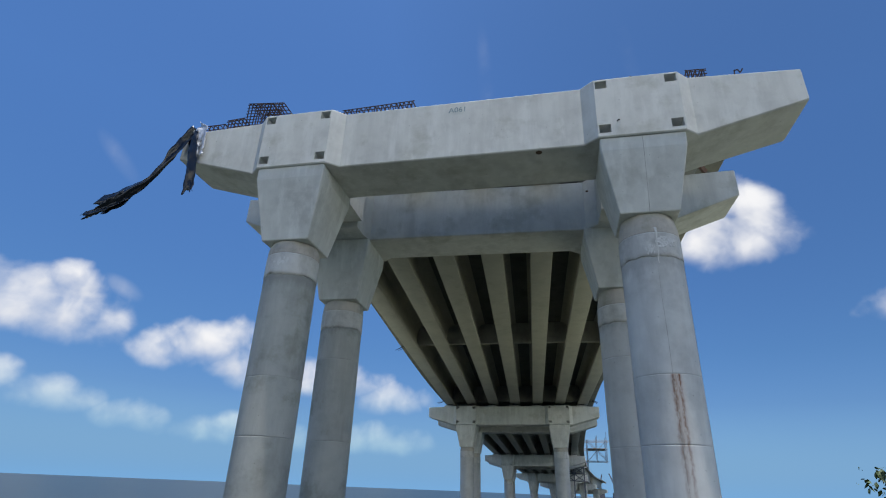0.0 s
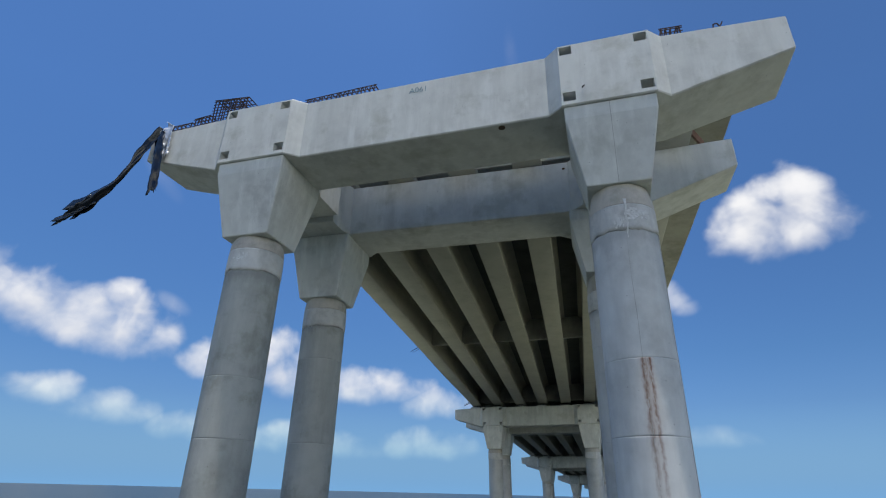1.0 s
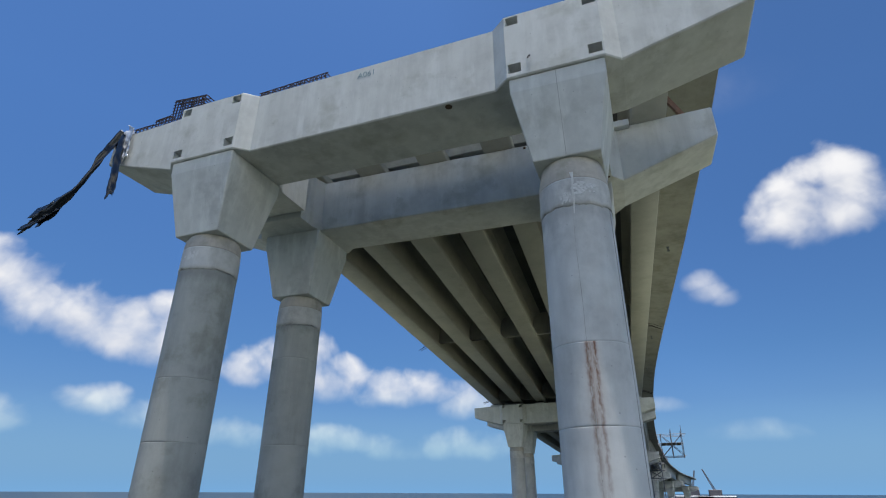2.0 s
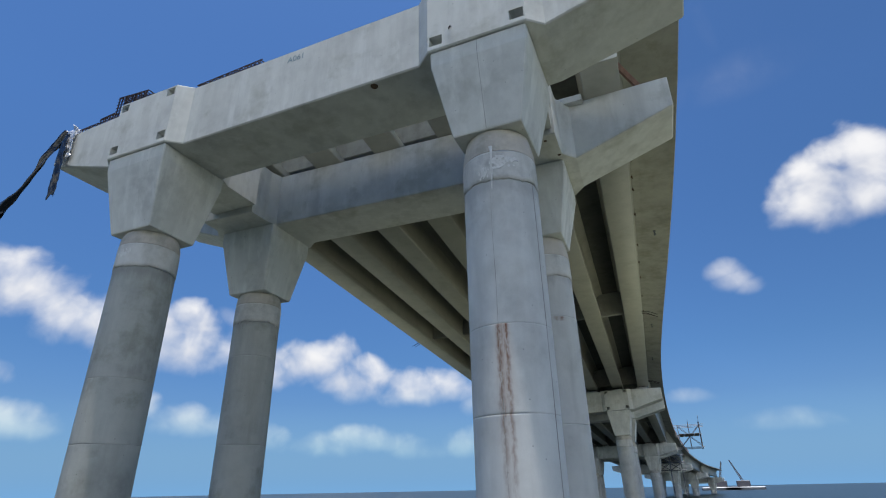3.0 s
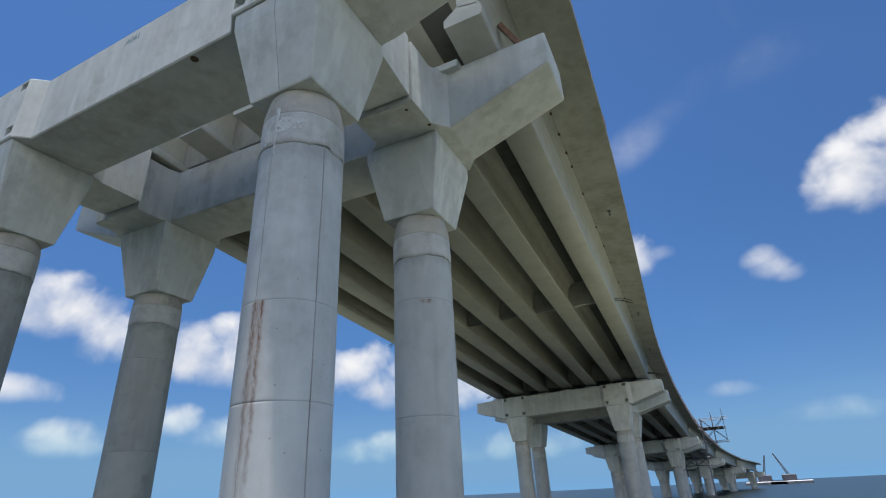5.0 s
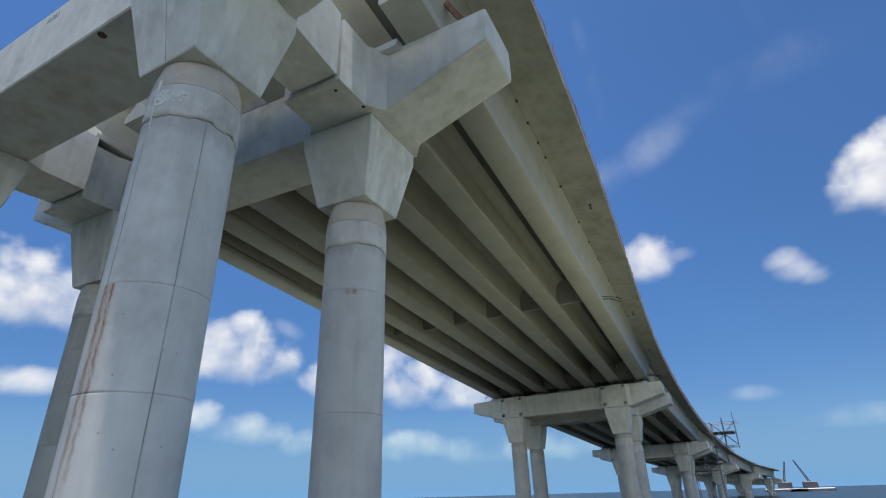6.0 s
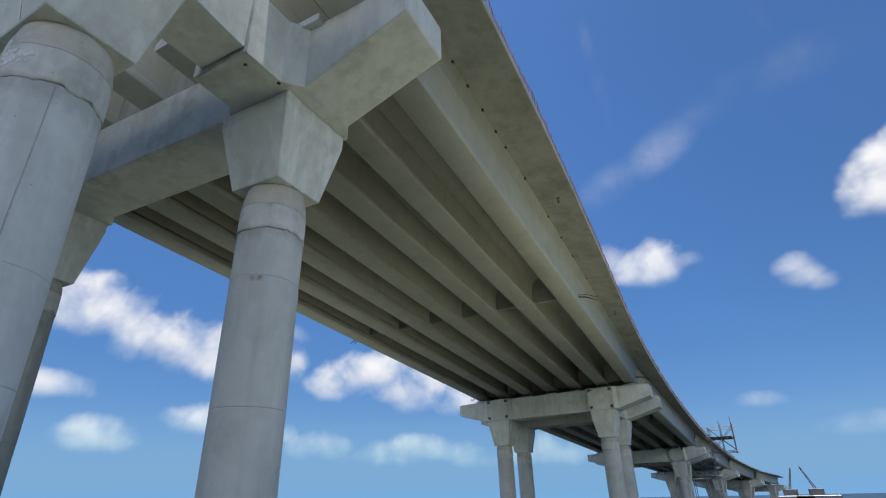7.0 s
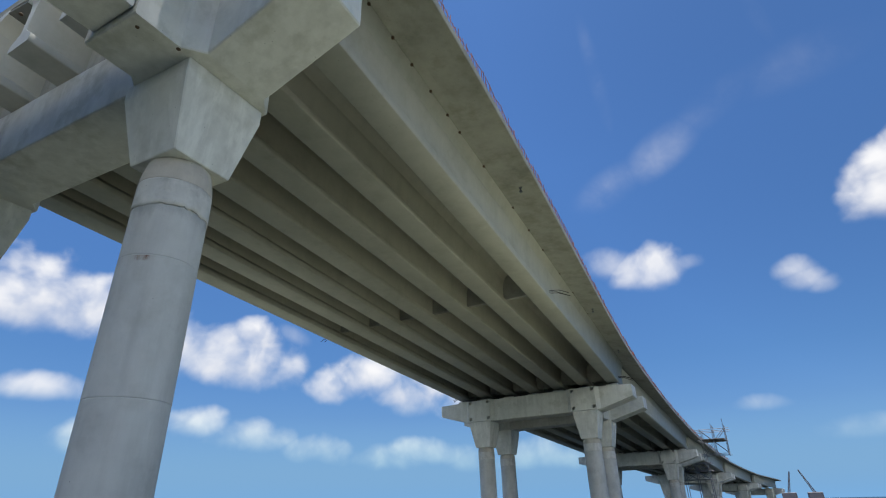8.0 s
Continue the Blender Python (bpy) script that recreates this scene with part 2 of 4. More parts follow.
    hole = calc(nt, "MULTIPLY", hole, calc(nt, "GREATER_THAN", pick.outputs[0], 0.72))
    col = mix_col(nt, calc(nt, "MULTIPLY", hole, 0.6), col, tuple(c * 0.35 for c in tone))
    if crack:                                                        # dirt that weeps from a crack up the column's side
        sep = nt.nodes.new("ShaderNodeSeparateXYZ")
        L(geo.outputs["Position"], sep.inputs[0])
        dx, dy = calc(nt, "SUBTRACT", sep.outputs[0], crack[0]), calc(nt, "SUBTRACT", sep.outputs[1], crack[1])
        wide = noise_tex(nt, geo.outputs["Position"], 2.6, 5, 0.6, (0.3, 0.3, 1.0))
        away = calc(nt, "POWER", calc(nt, "ADD", calc(nt, "MULTIPLY", dx, dx), calc(nt, "MULTIPLY", dy, dy)), 0.5)
        reach = calc(nt, "ADD", 0.015, calc(nt, "MULTIPLY", ramp(nt, wide, [(0.58, (0, 0, 0)), (0.80, (1, 1, 1))]), 0.13))
        soot = calc(nt, "SUBTRACT", 1.0, calc(nt, "DIVIDE", away, reach), clamp=True)
        grain = noise_tex(nt, geo.outputs["Position"], 22.0, 5, 0.7)
        soot = calc(nt, "MULTIPLY", soot, ramp(nt, grain, [(0.38, (0.15, 0.15, 0.15)), (0.6, (1, 1, 1))]))
        col = mix_col(nt, calc(nt, "MULTIPLY", soot, 0.8, clamp=True), col, tuple(c * 0.22 for c in tone))
    if rust:
        x0, z0, z1, y_max = rust
        sp = nt.nodes.new("ShaderNodeSeparateXYZ")
        L(geo.outputs["Position"], sp.inputs[0])
        wob = noise_tex(nt, geo.outputs["Position"], 6.0, 4)
        grit = noise_tex(nt, geo.outputs["Position"], 16.0, 6, 0.7, (1.0, 1.0, 0.35))
        x = calc(nt, "ADD", sp.outputs[0], calc(nt, "MULTIPLY", calc(nt, "SUBTRACT", wob, 0.5), 0.09))
        mask = None
        for dx, wd in ((-0.045, 0.058), (0.055, 0.045)):
            d = calc(nt, "ABSOLUTE", calc(nt, "SUBTRACT", x, x0 + dx))
            k = calc(nt, "SUBTRACT", 1.0, calc(nt, "DIVIDE", d, wd), clamp=True)
            mask = k if mask is None else calc(nt, "MAXIMUM", mask, k)
        halo = calc(nt, "SUBTRACT", 1.0, calc(nt, "DIVIDE", calc(nt, "ABSOLUTE", calc(nt, "SUBTRACT", x, x0)), 0.16), clamp=True)
        zz = nt.nodes.new("ShaderNodeMapRange")
        L(sp.outputs[2], zz.inputs["Value"])
        zz.inputs["From Min"].default_value, zz.inputs["From Max"].default_value = z0, z1
        top = calc(nt, "LESS_THAN", sp.outputs[2], z1)
        front = calc(nt, "LESS_THAN", sp.outputs[1], y_max)
        fade = calc(nt, "MULTIPLY", calc(nt, "MULTIPLY", zz.outputs[0], top), front)
        fade = calc(nt, "POWER", fade, 0.6)
        g = ramp(nt, grit, [(0.36, (0, 0, 0)), (0.55, (1, 1, 1))])
        col = mix_col(nt, calc(nt, "MULTIPLY", calc(nt, "MULTIPLY", halo, fade), 0.4), col, (0.33, 0.20, 0.12))
        col = mix_col(nt, calc(nt, "MULTIPLY", calc(nt, "MULTIPLY", mask, fade), calc(nt, "MULTIPLY", g, 1.1), clamp=True), col, (0.20, 0.092, 0.05))
    L(col, b.inputs["Base Color"])
    bump = nt.nodes.new("ShaderNodeBump")
    bump.inputs["Strength"].default_value, bump.inputs["Distance"].default_value = relief, 0.01
    hgt = calc(nt, "SUBTRACT", calc(nt, "ADD", calc(nt, "MULTIPLY", mid, 1.0), calc(nt, "MULTIPLY", fine, 0.35)), calc(nt, "MULTIPLY", hole, 0.8))
    L(hgt, bump.inputs["Height"])
    L(bump.outputs["Normal"], b.inputs["Normal"])
    return m


def plain(name, col, roughness=0.6, metallic=0.0, vary=0.25, scale=8.0):
    m, nt, b = base_mat(name, roughness, metallic)
    geo = nt.nodes.new("ShaderNodeNewGeometry")
    n = noise_tex(nt, geo.outputs["Position"], scale, 5)
    nt.links.new(ramp(nt, n, [(0.3, tuple(c * (1 - vary) for c in col)), (0.7, tuple(min(1, c * (1 + vary)) for c in col))]), b.inputs["Base Color"])
    return m


def ground_mat():
    """Dark lagoon water under the spans; unseen pale strips east and west bounce light."""
    m, nt, b = base_mat("bounce_shore_and_water", 0.3)
    b.inputs["IOR"].default_value = 1.33
    geo = nt.nodes.new("ShaderNodeNewGeometry")
    big = noise_tex(nt, geo.outputs["Position"], 0.12, 5)
    grit = noise_tex(nt, geo.outputs["Position"], 9.0, 6, 0.65)
    sp = nt.nodes.new("ShaderNodeSeparateXYZ")
    nt.links.new(geo.outputs["Position"], sp.inputs[0])
    wander = calc(nt, "MULTIPLY", calc(nt, "SUBTRACT", big, 0.5), 5.0)

    def rise(value, lo, hi):
        n = nt.nodes.new("ShaderNodeMapRange")
        n.inputs["From Min"].default_value, n.inputs["From Max"].default_value = lo, hi
        nt.links.new(value, n.inputs["Value"])
        return n.outputs[0]

    east = rise(calc(nt, "ADD", sp.outputs[0], wander), BOUNCE_EAST, BOUNCE_EAST + 1.5)
    far = calc(nt, "MULTIPLY", rise(calc(nt, "MULTIPLY", sp.outputs[0], -1.0), -34.0, -24.0), rise(calc(nt, "MULTIPLY", sp.outputs[1], -1.0), -45.0, -37.0))
    west = rise(calc(nt, "ADD", calc(nt, "MULTIPLY", sp.outputs[0], -1.0), wander), 9.0, 10.5)
    west = calc(nt, "MULTIPLY", calc(nt, "MULTIPLY", west, rise(sp.outputs[0], -46.0, -36.0)), rise(calc(nt, "MULTIPLY", sp.outputs[1], -1.0), -44.0, -36.0))
    north = rise(calc(nt, "ADD", sp.outputs[1], wander), BOUNCE_NORTH, BOUNCE_NORTH + 3.0)
    # unseen eastern strip, added as a reflector for the undersides
    shore = calc(nt, "MULTIPLY", calc(nt, "MULTIPLY", east, north), far)
    sea = ramp(nt, big, [(0.3, (0.012, 0.018, 0.016)), (0.7, (0.022, 0.030, 0.026))])
    land = ramp(nt, grit, [(0.3, (0.43, 0.435, 0.30)), (0.7, (0.56, 0.565, 0.41))])
    # a second unseen reflector strip in the west, for the flange bottoms
    west_bounce = calc(nt, "MULTIPLY", west, rise(calc(nt, "ADD", sp.outputs[1], wander), 17.0, 20.0))
    bar = ramp(nt, grit, [(0.3, (0.30, 0.31, 0.22)), (0.7, (0.40, 0.41, 0.31))])
    nt.links.new(mix_col(nt, west_bounce, mix_col(nt, shore, sea, land), bar), b.inputs["Base Color"])
    nt.links.new(calc(nt, "ADD", 0.30, calc(nt, "MULTIPLY", shore, 0.6)), b.inputs["Roughness"])
    wave = noise_tex(nt, geo.outputs["Position"], 1.6, 6, 0.6)
    bump = nt.nodes.new("ShaderNodeBump")
    bump.inputs["Strength"].default_value, bump.inputs["Distance"].default_value = 0.35, 0.12
    nt.links.new(wave, bump.inputs["Height"])
    nt.links.new(bump.outputs["Normal"], b.inputs["Normal"])
    return m


BOUNCE_EAST, BOUNCE_NORTH = 8.4, 15.0
CAP_MAT = concrete("cap_concrete", (0.64, 0.64, 0.595), 0.08, 0.11, 1.0, mottle=0.45, stain=0.45, pale=0.42)
PED_MAT = concrete("pedestal_concrete", (0.63, 0.63, 0.585), 0.08, 0.08, 4.0, mottle=0.6, pale=0.7, stain=0.3)
COL_MAT = concrete("column_concrete", (0.53, 0.53, 0.505), 0.11, 0.10, 7.0, own=0.0, pale=0.25, stain=0.2, lip=6.49)
# near east column: rust run, and a base tone lifted for its stronger light
LIT_RUST_COL_MAT = concrete("lit_rust_run_concrete", (0.61, 0.61, 0.585), 0.11, 0.10, 7.0, rust=(4.57, 1.90, 4.24, 10.8), own=0.0, pale=0.25, stain=0.2, lip=6.49, crack=(5.09, 10.72))
SPOT_COL_MAT = concrete("rust_spot_concrete", (0.53, 0.53, 0.505), 0.11, 0.10, 7.0, rust=(4.62, 5.36, 5.46, 14.7), own=0.0, pale=0.25, stain=0.2, lip=6.49)
# west columns: damp stains, plus their dimmer light painted as a darker tone
SHADED_DAMP_COL_MAT = concrete("shaded_damp_column_concrete", (0.40, 0.405, 0.37), 0.13, 0.12, 31.0, own=5.0, pale=0.35, stain=0.6, lip=6.49)
GIRDER_MAT = concrete("girder_concrete", (0.415, 0.407, 0.34), 0.06, 0.04, 12.0, mottle=0.2, relief=0.15, pale=0.12, stain=0.22, rough=0.5)
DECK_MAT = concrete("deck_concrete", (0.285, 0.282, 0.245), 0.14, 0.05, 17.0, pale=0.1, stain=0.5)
# stained, and toned far below the deck to put the gap's shade into the colour
SHADE_PANEL_MAT = concrete("stained_shade_panel", (0.15, 0.15, 0.13), 0.14, 0.05, 19.0, pale=0.1, stain=0.5)
CROSS_MAT = concrete("cast_in_place_concrete", (0.35, 0.35, 0.32), 0.16, 0.10, 23.0, stain=0.4)
GROUT_MAT = concrete("grout_concrete", (0.55, 0.54, 0.505), 0.18, 0.14, 21.0, mottle=0.6, relief=1.0, pale=0.5, stain=0.4)
FLAKE_MAT = concrete("pale_grout_skin", (0.70, 0.69, 0.65), 0.12, 0.08, 25.0, mottle=0.4, relief=0.8, stain=0.3)
NECK_MAT = concrete("neck_grout", (0.50, 0.46, 0.39), 0.18, 0.12, 27.0, mottle=0.4, relief=0.8, stain=0.6)
SEAM_MAT = concrete("seam_grout", (0.37, 0.355, 0.325), 0.2, 0.1, 29.0)
REBAR_MAT = plain("rusty_rebar", (0.034, 0.022, 0.024), 0.8, 0.3, 0.4, 20)
REDBAR_MAT = plain("orange_rust_rebar", (0.30, 0.11, 0.06), 0.8, 0.2, 0.4, 20)
TARP_MAT = plain("black_plastic_film", (0.004, 0.006, 0.011), 0.24, 0.0, 0.3, 6)
SILVER_MAT = plain("silver_plastic_film", (0.62, 0.63, 0.65), 0.3, 0.4, 0.2, 12)
STEEL_MAT = plain("scaffold_steel", (0.16, 0.17, 0.19), 0.5, 0.6, 0.3, 10)
PLANK_MAT = plain("scaffold_planks", (0.20, 0.15, 0.10), 0.8, 0.0, 0.3, 6)
PAINT_MAT = plain("green_stencil_paint", (0.20, 0.29, 0.31), 0.7, 0.0, 0.35, 12)
RUBBER_MAT = plain("bearing_rubber", (0.03, 0.03, 0.03), 0.7, 0.0, 0.2, 12)
WOOD_MAT = plain("formwork_timber", (0.24, 0.14, 0.10), 0.8, 0.0, 0.3, 9)
PLUG_MAT = plain("rusty_socket_plug", (0.09, 0.055, 0.03), 0.8, 0.0, 0.3, 30)
RED_MAT = plain("red_plastic", (0.6, 0.06, 0.04), 0.5, 0.0, 0.1, 9)
CRANE_MAT = plain("crane_faded_paint", (0.13, 0.12, 0.13), 0.6, 0.0, 0.2, 3)
LEAF_MAT = plain("mangrove_leaf", (0.055, 0.085, 0.03), 0.7, 0.0, 0.5, 0.6)
GROUND_MAT = ground_mat()


# ---- mesh helpers ----
def part(name, bm, material, parent=None, label=""):
    me = bpy.data.meshes.new(name)
    bmesh.ops.recalc_face_normals(bm, faces=bm.faces[:])
    bm.to_mesh(me)
    bm.free()
    me.materials.append(material)
    ob = new(name, me)
    if parent:
        ob.parent = parent
    if label:
        tagged(ob, label)
    return ob


def thing(name, label, category, group="", kind="", at=None):
    ob = new(name)
    if at is not None:
        ob.matrix_world = at
    return tagged(ob, label, category, group, kind)


def add_box(bm, x0, x1, y0, y1, z0, z1, m=None, bevel=0.0):
    vs = [bm.verts.new((x, y, z)) for x in (x0, x1) for y in (y0, y1) for z in (z0, z1)]
    faces = [bm.faces.new([vs[i] for i in q]) for q in ((0, 1, 3, 2), (4, 6, 7, 5), (0, 4, 5, 1), (2, 3, 7, 6), (0, 2, 6, 4), (1, 5, 7, 3))]
    if bevel:
        edges = list({e for f in faces for e in f.edges})
        out = bmesh.ops.bevel(bm, geom=edges, offset=bevel, segments=1, affect="EDGES")
        vs = list({v for f in out["faces"] for v in f.verts})
    if m is not None:
        for v in vs:
            v.co = m @ v.co
    return vs


def add_rod(bm, a, b, r, sides=5, r2=None):
    a, b = Vector(a), Vector(b)
    d = (b - a)
    q = d.to_track_quat("Z", "Y").to_matrix()
    r2 = r if r2 is None else r2
    rings = []
    for c, rr in ((a, r), (b, r2)):
        rings.append([bm.verts.new(c + q @ Vector((rr * math.cos(2 * math.pi * k / sides), rr * math.sin(2 * math.pi * k / sides), 0))) for k in range(sides)])
    for k in range(sides):
        bm.faces.new((rings[0][k], rings[0][(k + 1) % sides], rings[1][(k + 1) % sides], rings[1][k]))
    bm.faces.new(rings[0][::-1])
    bm.faces.new(rings[1])


def add_turned(bm, profile, sides=64):
    """A turned solid from (radius, z) rows. A second ring close to each end of a long band keeps its shading true."""
    rows = [profile[0]]
    for (r0, z0), (r1, z1) in zip(profile, profile[1:]):
        if abs(z1 - z0) > 0.1:
            q = 0.02 / abs(z1 - z0)
            rows += [(r0 + (r1 - r0) * q, z0 + (z1 - z0) * q), (r1 + (r0 - r1) * q, z1 + (z0 - z1) * q)]
        rows.append((r1, z1))
    rings = [[bm.verts.new((r * math.cos(2 * math.pi * k / sides), r * math.sin(2 * math.pi * k / sides), z)) for k in range(sides)] for r, z in rows]
    for lo, hi in zip(rings, rings[1:]):
        for k in range(sides):
            f = bm.faces.new((lo[k], lo[(k + 1) % sides], hi[(k + 1) % sides], hi[k]))
            f.smooth = True
    bm.faces.new(rings[0][::-1])
    bm.faces.new(rings[-1])


def add_loft(bm, sections, smooth=False, caps=True):
    rings = [[bm.verts.new(p) for p in s] for s in sections]
    n = len(rings[0])
    for a, b in zip(rings, rings[1:]):
        for k in range(n):
            f = bm.faces.new((a[k], a[(k + 1) % n], b[(k + 1) % n], b[k]))
            f.smooth = smooth
    if caps:
        bm.faces.new(rings[0][::-1])
        bm.faces.new(rings[-1])


# ---- the bents: two columns, two pedestals and a precast cap each ----
COL_X, CAP_H, LIP = 3.93, 1.53, -2.60
HALF = 7.25


def cap_mesh(yr, inner, outer, outer_end, rise, skew=0.0, flare=0.1, lift=0.0, slim=0.0, yb=1.70, inner_two=None):
    """Cap beam, block faces with pockets at y = 0, beam 0.24 to 1.70, joining block out to yr."""
    bm = bmesh.new()
    yf = 0.24

    def col(x, f, b, zb, zt=CAP_H):
        c = 0.025
        return [(x, f, zb + c), (x, f + c, zb), (x, b - c, zb), (x, b, zb + c), (x, b, zt - c), (x, b - c, zt), (x, f + c, zt), (x, f, zt - c)]

    b0, b1 = COL_X - 0.865, COL_X + 0.865
    half = lambda inner: sorted([
        (b0 - 0.28, yf, yb, 0.0), (b0, 0.0, yb, 0.0), (COL_X - inner - 0.30, yf * min(1.0, max(0.0, inner + 0.30 - 0.865) / 0.28), yb, 0.0), (COL_X - inner, 0.0, yb + 0.3, 0.0),
        (COL_X - inner + 0.01, 0.0, yr, 0.0), (COL_X + outer_end, 0.0, yr, 0.0), (COL_X + outer, 0.0, yb + flare, 0.0), (b1, 0.0, yb + flare - 0.1, 0.0),
        (b1 + 0.26, yf + slim, yb, 0.02), (HALF - 0.03, yf + slim, yb, rise - 0.03), (HALF, yf + slim + 0.03, yb - 0.03, rise)])
    left = [(x, f, b + skew if b == yr else b, z) for x, f, b, z in half(inner)]
    right = [(x, f, b - skew if b == yr else b, z) for x, f, b, z in half(inner_two or inner)]
    rows = [(-x, f, b, z) for x, f, b, z in reversed(left)] + right
    secs = [col(*r) for r in rows]
    add_loft(bm, secs)
    for v in bm.verts:                                   # the arms rise a little towards their tips
        v.co.z += lift * max(0.0, abs(v.co.x) - b1 - 0.26) / (HALF - b1 - 0.26)
    # pockets in the block faces
    dead = [f for f in bm.faces if all(abs(v.co.y) < 1e-4 for v in f.verts)]
    bmesh.ops.delete(bm, geom=dead, context="FACES_ONLY")
    for s in (-1, 1):
        x0, x1 = s * COL_X - 0.865, s * COL_X + 0.865
        xs = [x0, x0 + 0.03, x0 + 0.27, x1 - 0.27, x1 - 0.03, x1]
        zs = [0.025, 0.10, 0.31, 1.27, 1.47, CAP_H - 0.025]
        for i in range(5):
            for j in range(5):
                a, b, c, d = xs[i], xs[i + 1], zs[j], zs[j + 1]
                quad = [(a, 0, c), (b, 0, c), (b, 0, d), (a, 0, d)]
                if i in (1, 3) and j in (1, 3):
                    deep = [(x + (0.02 if k in (0, 3) else -0.02), 0.50, z + (0.02 if k < 2 else -0.02)) for k, (x, y, z) in enumerate(quad)]
                    o = [bm.verts.new(p) for p in quad]
                    n = [bm.verts.new(p) for p in deep]
                    for k in range(4):
                        bm.faces.new((o[k], o[(k + 1) % 4], n[(k + 1) % 4], n[k]))
                    bm.faces.new(n)
                else:
                    bm.faces.new([bm.verts.new(p) for p in quad])
    bmesh.ops.remove_doubles(bm, verts=bm.verts[:], dist=0.0005)
    return bm


def pedestal_mesh(tall):
    """Tapered block between column and cap, top at z = 0."""
    bm = bmesh.new()

    def ring(h, z, c):
        return [(-h + c, -h, z), (h - c, -h, z), (h, -h + c, z), (h, h - c, z), (h - c, h, z), (-h + c, h, z), (-h, h - c, z), (-h, -h + c, z)]

    add_loft(bm, [ring(0.56, -tall, 0.02), ring(0.575, 0.02 - tall, 0.02), ring(0.84, -0.30, 0.025), ring(0.845, -0.012, 0.025)])
    return bm


def column_thing_parts(parent, x, y, top, joints, foot, material, ridges=(), grout=True):
    """Shaft segments, grouted collar and neck; top is the pedestal's underside, LIP the collar's lower edge."""
    R = 0.585
    shaft = new("column")
    shaft.parent = parent
    shaft.location = (x, y, 0)
    cuts = [LIP] + list(joints) + [foot]
    for i, (hi, lo) in enumerate(zip(cuts, cuts[1:])):
        r = R + 0.0016 * ((i % 2) - 0.5)
        bm = bmesh.new()
        add_turned(bm, [(r - 0.006, lo + 0.0005), (r, lo + 0.006), (r, hi - 0.005), (r - 0.005, hi - 0.0005)])
        part("column_segment", bm, material, shaft)
    bm = bmesh.new()
    z = LIP
    add_turned(bm, [(R - 0.02, z + 0.001), (R + 0.010, z + 0.002), (R + 0.011, z + 0.08), (R + 0.008, z + 0.30), (R + 0.006, z + 0.47), (R + 0.002, z + 0.50)])
    for f in bm.faces:
        f.smooth = f.calc_center_median().z > z + 0.004
    for v in bm.verts:
        if v.co.z < z + 0.2:
            a = math.atan2(v.co.y, v.co.x)
            v.co.z += 0.035 * noise.noise(Vector((2.5 * math.cos(a) + x, 2.5 * math.sin(a), y))) + 0.05 * noise.noise(Vector((7 * math.cos(a) + x, 7 * math.sin(a), y))) + 0.03 * noise.noise(Vector((19 * math.cos(a) + x, 19 * math.sin(a), y)))
    part("grout_collar", bm, GROUT_MAT if grout else material, shaft, "pale grouted collar with a ragged lower lip")
    bm = bmesh.new()
    add_turned(bm, [(R + 0.002, z + 0.502), (R - 0.004, z + 0.62), (R - 0.02, z + 0.72), (R - 0.07, top + 0.01)])
    part("column_neck", bm, NECK_MAT if grout else material, shaft)
    for ang, z0, z1, wd in ridges:
        bm = bmesh.new()
        n = int((z1 - z0) / 0.11)
        rng = random.Random(int(1000 * abs(x) + abs(ang)))
        secs = []
        for i in range(n + 1):
            h = z0 + (z1 - z0) * i / n
            a = radians(ang) + 0.016 * noise.noise(Vector((h * 1.3, ang, x))) + 0.006 * noise.noise(Vector((h * 6, ang, x)))
            half = (wd * (0.35 + 1.3 * abs(noise.noise(Vector((h * 2.1, ang + 5, x)))) + 0.3 * rng.random())) / R
            proud = R + 0.0035
            secs.append([(rr * math.cos(a + o), rr * math.sin(a + o), h) for o, rr in ((-half, R - 0.01), (half, R - 0.01), (half, proud), (-half, proud))])
        add_loft(bm, secs)
        part("form_seam", bm, SEAM_MAT, shaft)
    if material is LIT_RUST_COL_MAT:                         # pale grout that ran down over the collar
        secs = []
        for i in range(15):
            h = LIP - 0.16 + 0.76 * i / 14
            a = radians(-86) + 0.07 * noise.noise(Vector((h * 3.1, 2.0, x)))
            half = (0.006 + 0.045 * abs(noise.noise(Vector((h * 4.7, 7.0, x)))) + 0.014 * i / 14) / R
            proud = R + (0.007 if h < LIP - 0.04 else 0.018 if h < LIP + 0.5 else 0.009)
            secs.append([(rr * math.cos(a + o), rr * math.sin(a + o), h) for o, rr in ((-half, R - 0.02), (half, R - 0.02), (half * 0.7, proud), (-half * 0.7, proud))])
        bm = bmesh.new()
        add_loft(bm, secs)
        part("grout_run", bm, FLAKE_MAT, shaft, "pale grout run over the collar")
    return shaft


